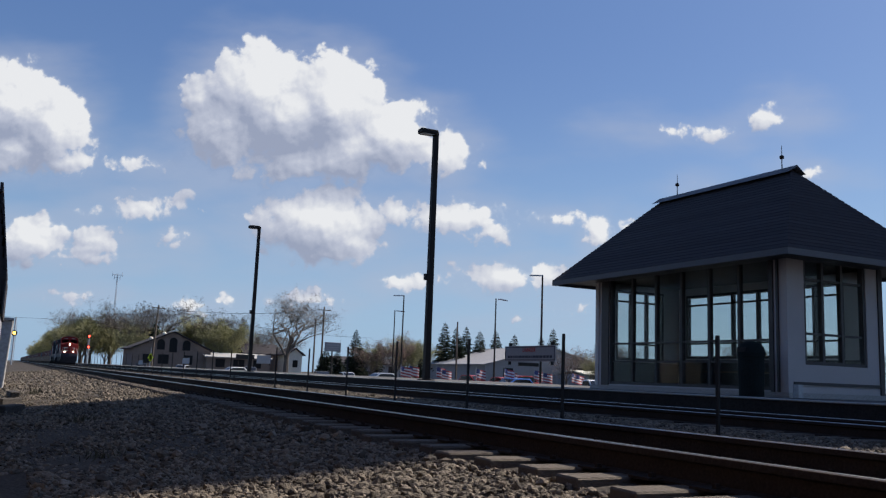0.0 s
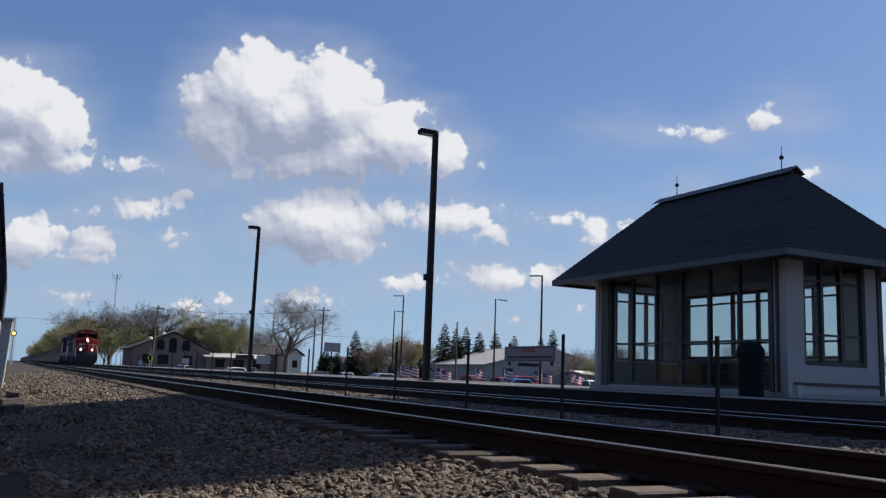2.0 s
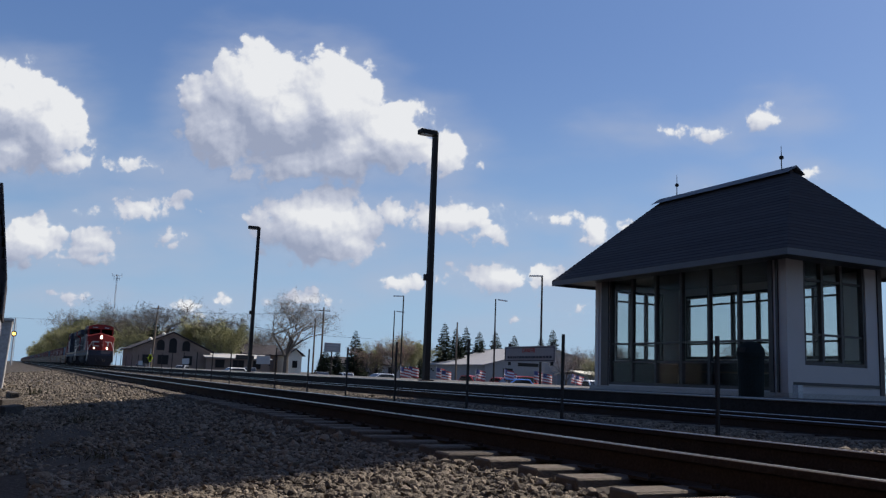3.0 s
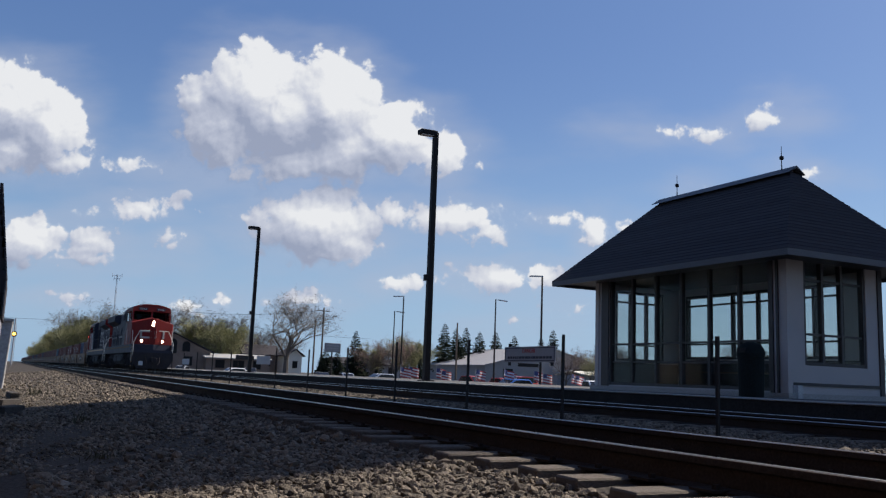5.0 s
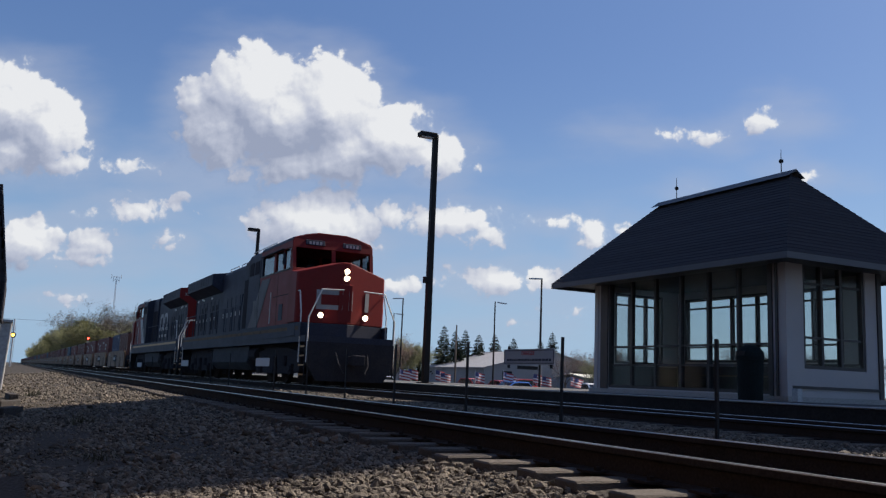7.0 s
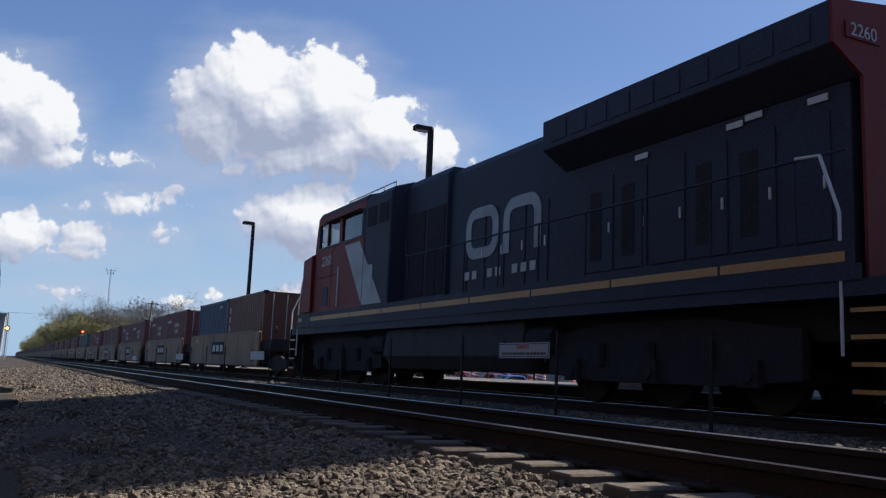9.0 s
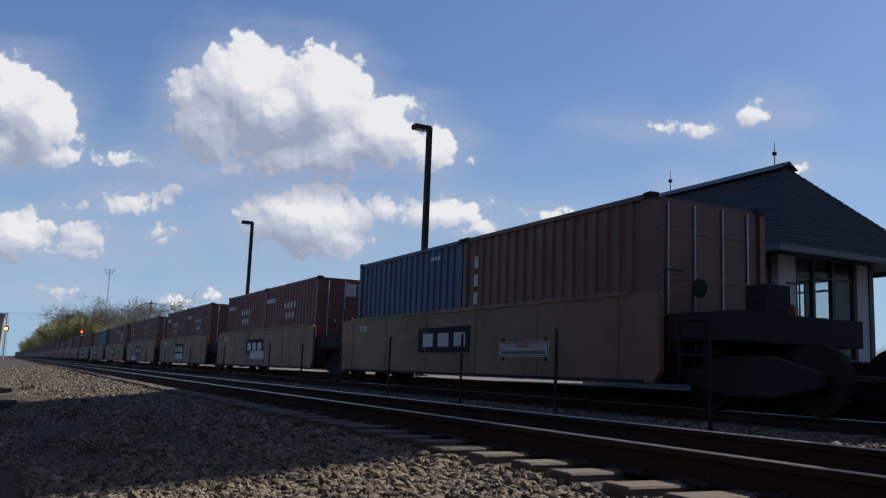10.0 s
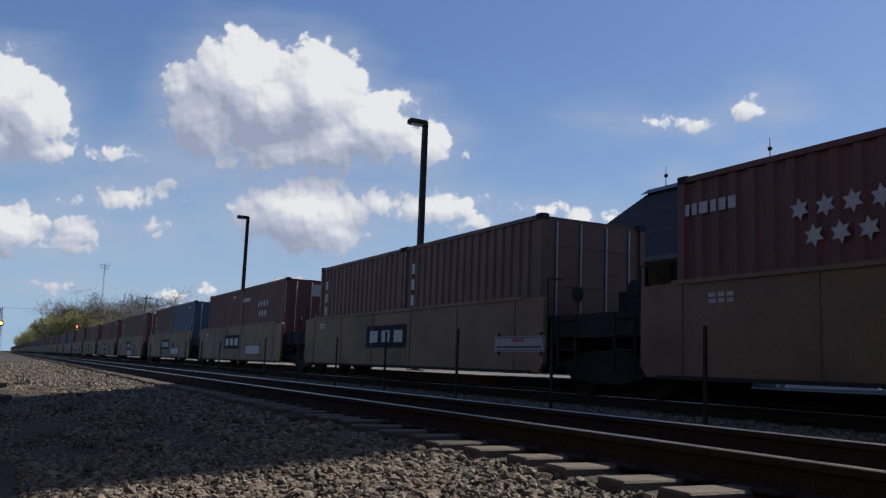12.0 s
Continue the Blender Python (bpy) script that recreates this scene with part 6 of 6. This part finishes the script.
    nt.nodes.remove(bsdf)
    N, K = nt.nodes.new, nt.links.new
    co = N("ShaderNodeTexCoord")
    outs, mass = [], []
    for dx, dy in ((0, 0), (0.06, 0.08), (0.35, 0.5)):
        ad = N("ShaderNodeVectorMath")
        ad.operation = "ADD"
        ad.inputs[1].default_value = (dx, dy, 0)
        K(co.outputs["Object"], ad.inputs[0])
        g = N("ShaderNodeGroup")
        g.node_tree = group
        K(ad.outputs[0], g.inputs[0])
        outs.append(g.outputs[0])
        mass.append(g.outputs[1])

    def diff(p, q, k, base):
        s = N("ShaderNodeMath")
        s.operation = "SUBTRACT"
        K(p, s.inputs[0])
        K(q, s.inputs[1])
        t = N("ShaderNodeMath")
        t.operation = "MULTIPLY_ADD"
        t.inputs[1].default_value = k
        K(s.outputs[0], t.inputs[0])
        if base is None:
            t.inputs[2].default_value = 0.44
        else:
            K(base, t.inputs[2])
        return t.outputs[0]
    lit = diff(mass[0], mass[2], 1.25, diff(outs[0], outs[1], 1.35, None))
    ramp = N("ShaderNodeValToRGB")
    ramp.color_ramp.elements[0].position, ramp.color_ramp.elements[0].color = 0.05, (0.37, 0.42, 0.54, 1)
    ramp.color_ramp.elements[1].position, ramp.color_ramp.elements[1].color = 1.0, (0.98, 0.99, 0.96, 1)
    e = ramp.color_ramp.elements.new(0.5)
    e.color = (0.60, 0.64, 0.73, 1)
    K(lit, ramp.inputs[0])
    al = N("ShaderNodeMapRange")
    al.interpolation_type = "SMOOTHSTEP"
    al.inputs["From Min"].default_value, al.inputs["From Max"].default_value = -0.01, 0.15
    al.inputs["To Max"].default_value = 0.97
    soft = N("ShaderNodeMapRange")                # crisp sunlit tops, soft undersides
    soft.inputs["From Min"].default_value, soft.inputs["From Max"].default_value = 0.0, 0.7
    soft.inputs["To Min"].default_value, soft.inputs["To Max"].default_value = 0.24, 0.13
    K(lit, soft.inputs["Value"])
    K(soft.outputs[0], al.inputs["From Max"])
    K(outs[0], al.inputs["Value"])
    # a thin grey-white veil round the masses
    vn = N("ShaderNodeTexNoise")
    vn.inputs["Scale"].default_value, vn.inputs["Detail"].default_value = 0.9, 4
    st = N("ShaderNodeMapping")
    st.inputs["Scale"].default_value = (0.6, 1.6, 1)
    K(co.outputs["Object"], st.inputs["Vector"])
    K(st.outputs[0], vn.inputs["Vector"])
    vs = N("ShaderNodeMath")
    vs.operation = "MULTIPLY_ADD"
    vs.inputs[1].default_value = 1.1
    K(vn.outputs["Fac"], vs.inputs[0])
    K(mass[0], vs.inputs[2])
    va = N("ShaderNodeMapRange")
    va.interpolation_type = "SMOOTHSTEP"
    va.inputs["From Min"].default_value, va.inputs["From Max"].default_value = 0.1, 1.0
    va.inputs["To Max"].default_value = 0.5
    K(vs.outputs[0], va.inputs["Value"])
    body = N("ShaderNodeMix")
    body.data_type = "RGBA"
    body.inputs["A"].default_value = (0.52, 0.57, 0.68, 1)
    K(al.outputs[0], body.inputs["Factor"])
    K(ramp.outputs[0], body.inputs["B"])
    both = N("ShaderNodeMath")
    both.operation = "MAXIMUM"
    K(al.outputs[0], both.inputs[0])
    K(va.outputs[0], both.inputs[1])
    em, tr, mx = N("ShaderNodeEmission"), N("ShaderNodeBsdfTransparent"), N("ShaderNodeMixShader")
    K(body.outputs["Result"], em.inputs["Color"])
    em.inputs["Strength"].default_value = 0.57
    K(both.outputs[0], mx.inputs[0])
    K(tr.outputs[0], mx.inputs[1])
    K(em.outputs[0], mx.inputs[2])
    K(mx.outputs[0], nt.nodes["Material Output"].inputs["Surface"])
    return m


SKY_FAR = 3000.0
SKY_UNIT = SKY_FAR * math.tan(radians(FOV / 2)) / 7.84


def cloud_backdrop():
    bm = B()
    vs = [bm.verts.new(p) for p in ((-13, -2.2, 0), (11, -2.2, 0), (11, 8, 0), (-13, 8, 0))]
    bm.faces.new(vs)
    ob = part("backdrop", bm, cloud_material())
    ob.scale = (SKY_UNIT,) * 3
    tagged(ob, "white cumulus clouds with grey undersides in a blue sky", "clouds", kind="structure")
    return ob


backdrop = cloud_backdrop()


# ---- loose ballast stones ----
def stone_shapes(n):
    shapes = []
    for k in range(n):
        rnd = random.Random(100 + k)
        bm = B()
        bmesh.ops.create_icosphere(bm, subdivisions=1, radius=1)
        sq = (rnd.uniform(0.8, 1.2), rnd.uniform(0.55, 0.9), rnd.uniform(0.4, 0.7))
        V = []
        for v in bm.verts:
            q = v.co * rnd.uniform(0.72, 1.2)
            V.append(Vector((q.x * sq[0], q.y * sq[1], q.z * sq[2])))
        F = [tuple(v.index for v in f.verts) for f in bm.faces]
        bm.free()
        shapes.append((V, F))
    return shapes


def stones():
    shapes = stone_shapes(10)
    rnd = random.Random(21)
    V, F = [], []

    def lay(x, y, r):
        if x < 1.9 and noise.noise((x * 1.3, y * 0.6, 7.7)) + rnd.uniform(-0.25, 0.25) < -0.12:
            r *= 0.5
        elif rnd.random() < 0.015:
            r *= 1.9
        sv, sf = rnd.choice(shapes)
        m = Euler((rnd.gauss(0, 0.4), rnd.gauss(0, 0.4), rnd.uniform(0, 6.3))).to_matrix()
        p = Vector((x, y, ground_z(x, y) + r * rnd.uniform(-0.1, 0.45)))
        i = len(V)
        V.extend([p + (m @ v) * r for v in sv])
        F.extend([(a + i, b + i, c + i) for a, b, c in sf])
    for x0, x1, y0, y1, n, r0, r1 in ((0.2, 3.0, 3.2, 7.5, 11000, 0.016, 0.036), (-1.5, 3.0, 7.5, 14, 9000, 0.018, 0.042), (-1.5, 3.2, 14, 30, 9000, 0.025, 0.05),
                                      (-3.0, 3.2, 30, 70, 5000, 0.035, 0.075), (6.2, 8.7, 4, 12, 4500, 0.02, 0.04), (6.2, 8.7, 12, 45, 7000, 0.025, 0.05)):
        for _ in range(n):
            lay(rnd.uniform(x0, x1), rnd.uniform(y0, y1), rnd.uniform(r0, r1))
    tagged(mesh_object("loose_ballast", V, F, STONE), "loose angular grey and tan ballast stones", "ballast", kind="stuff")
    # the nearest stones, one by one
    meshes = []
    for sv, sf in shapes:
        me = bpy.data.meshes.new("stone")
        me.from_pydata(sv, [], sf)
        me.materials.append(STONE)
        meshes.append(me)
    bed = thing("near_ballast", "sunlit angular ballast stones at the track's foot", "ballast", kind="structure")
    for _ in range(300):
        x, y = rnd.uniform(1.5, 2.95), rnd.uniform(3.9, 6.0)
        ob = new("stone", rnd.choice(meshes))
        ob.parent = bed
        r = rnd.uniform(0.028, 0.048)
        ob.matrix_basis = Matrix.LocRotScale((x, y, ground_z(x, y) + r * 0.45), Euler((rnd.gauss(0, 0.4), rnd.gauss(0, 0.4), rnd.uniform(0, 6.3))), (r, r, r))


stones()
ties()


# ---- what moves ----
def motions():
    for ob, s, turn in MOVERS:
        z = 0.68 if ob["category"] == "shipping container" else 0.0
        walk(ob, [(t, pose(FAR_C, NOSE0 + s - SPEED * t, z, 0, 0, turn)) for t in (0, 2, 4, 6, 8, 10, 12)])
    # the locomotives' wheels roll
    for ob, y, way, r in WHEELSETS:
        walk(ob, [(k / 30, pose(0, y, r, way * math.degrees(SPEED * k / 30 / r) % 360)) for k in range(361)])
    # the clouds drift slowly
    base = pose(*EYE, *LOOKS[0][1:])
    shift = lambda px, py: base @ Matrix.Translation((px / 100 * SKY_UNIT, py / 100 * SKY_UNIT, -SKY_FAR))
    walk(backdrop, [(0, shift(0, 0)), (6, shift(-6, 0)), (12, shift(-11, 0))])


motions()
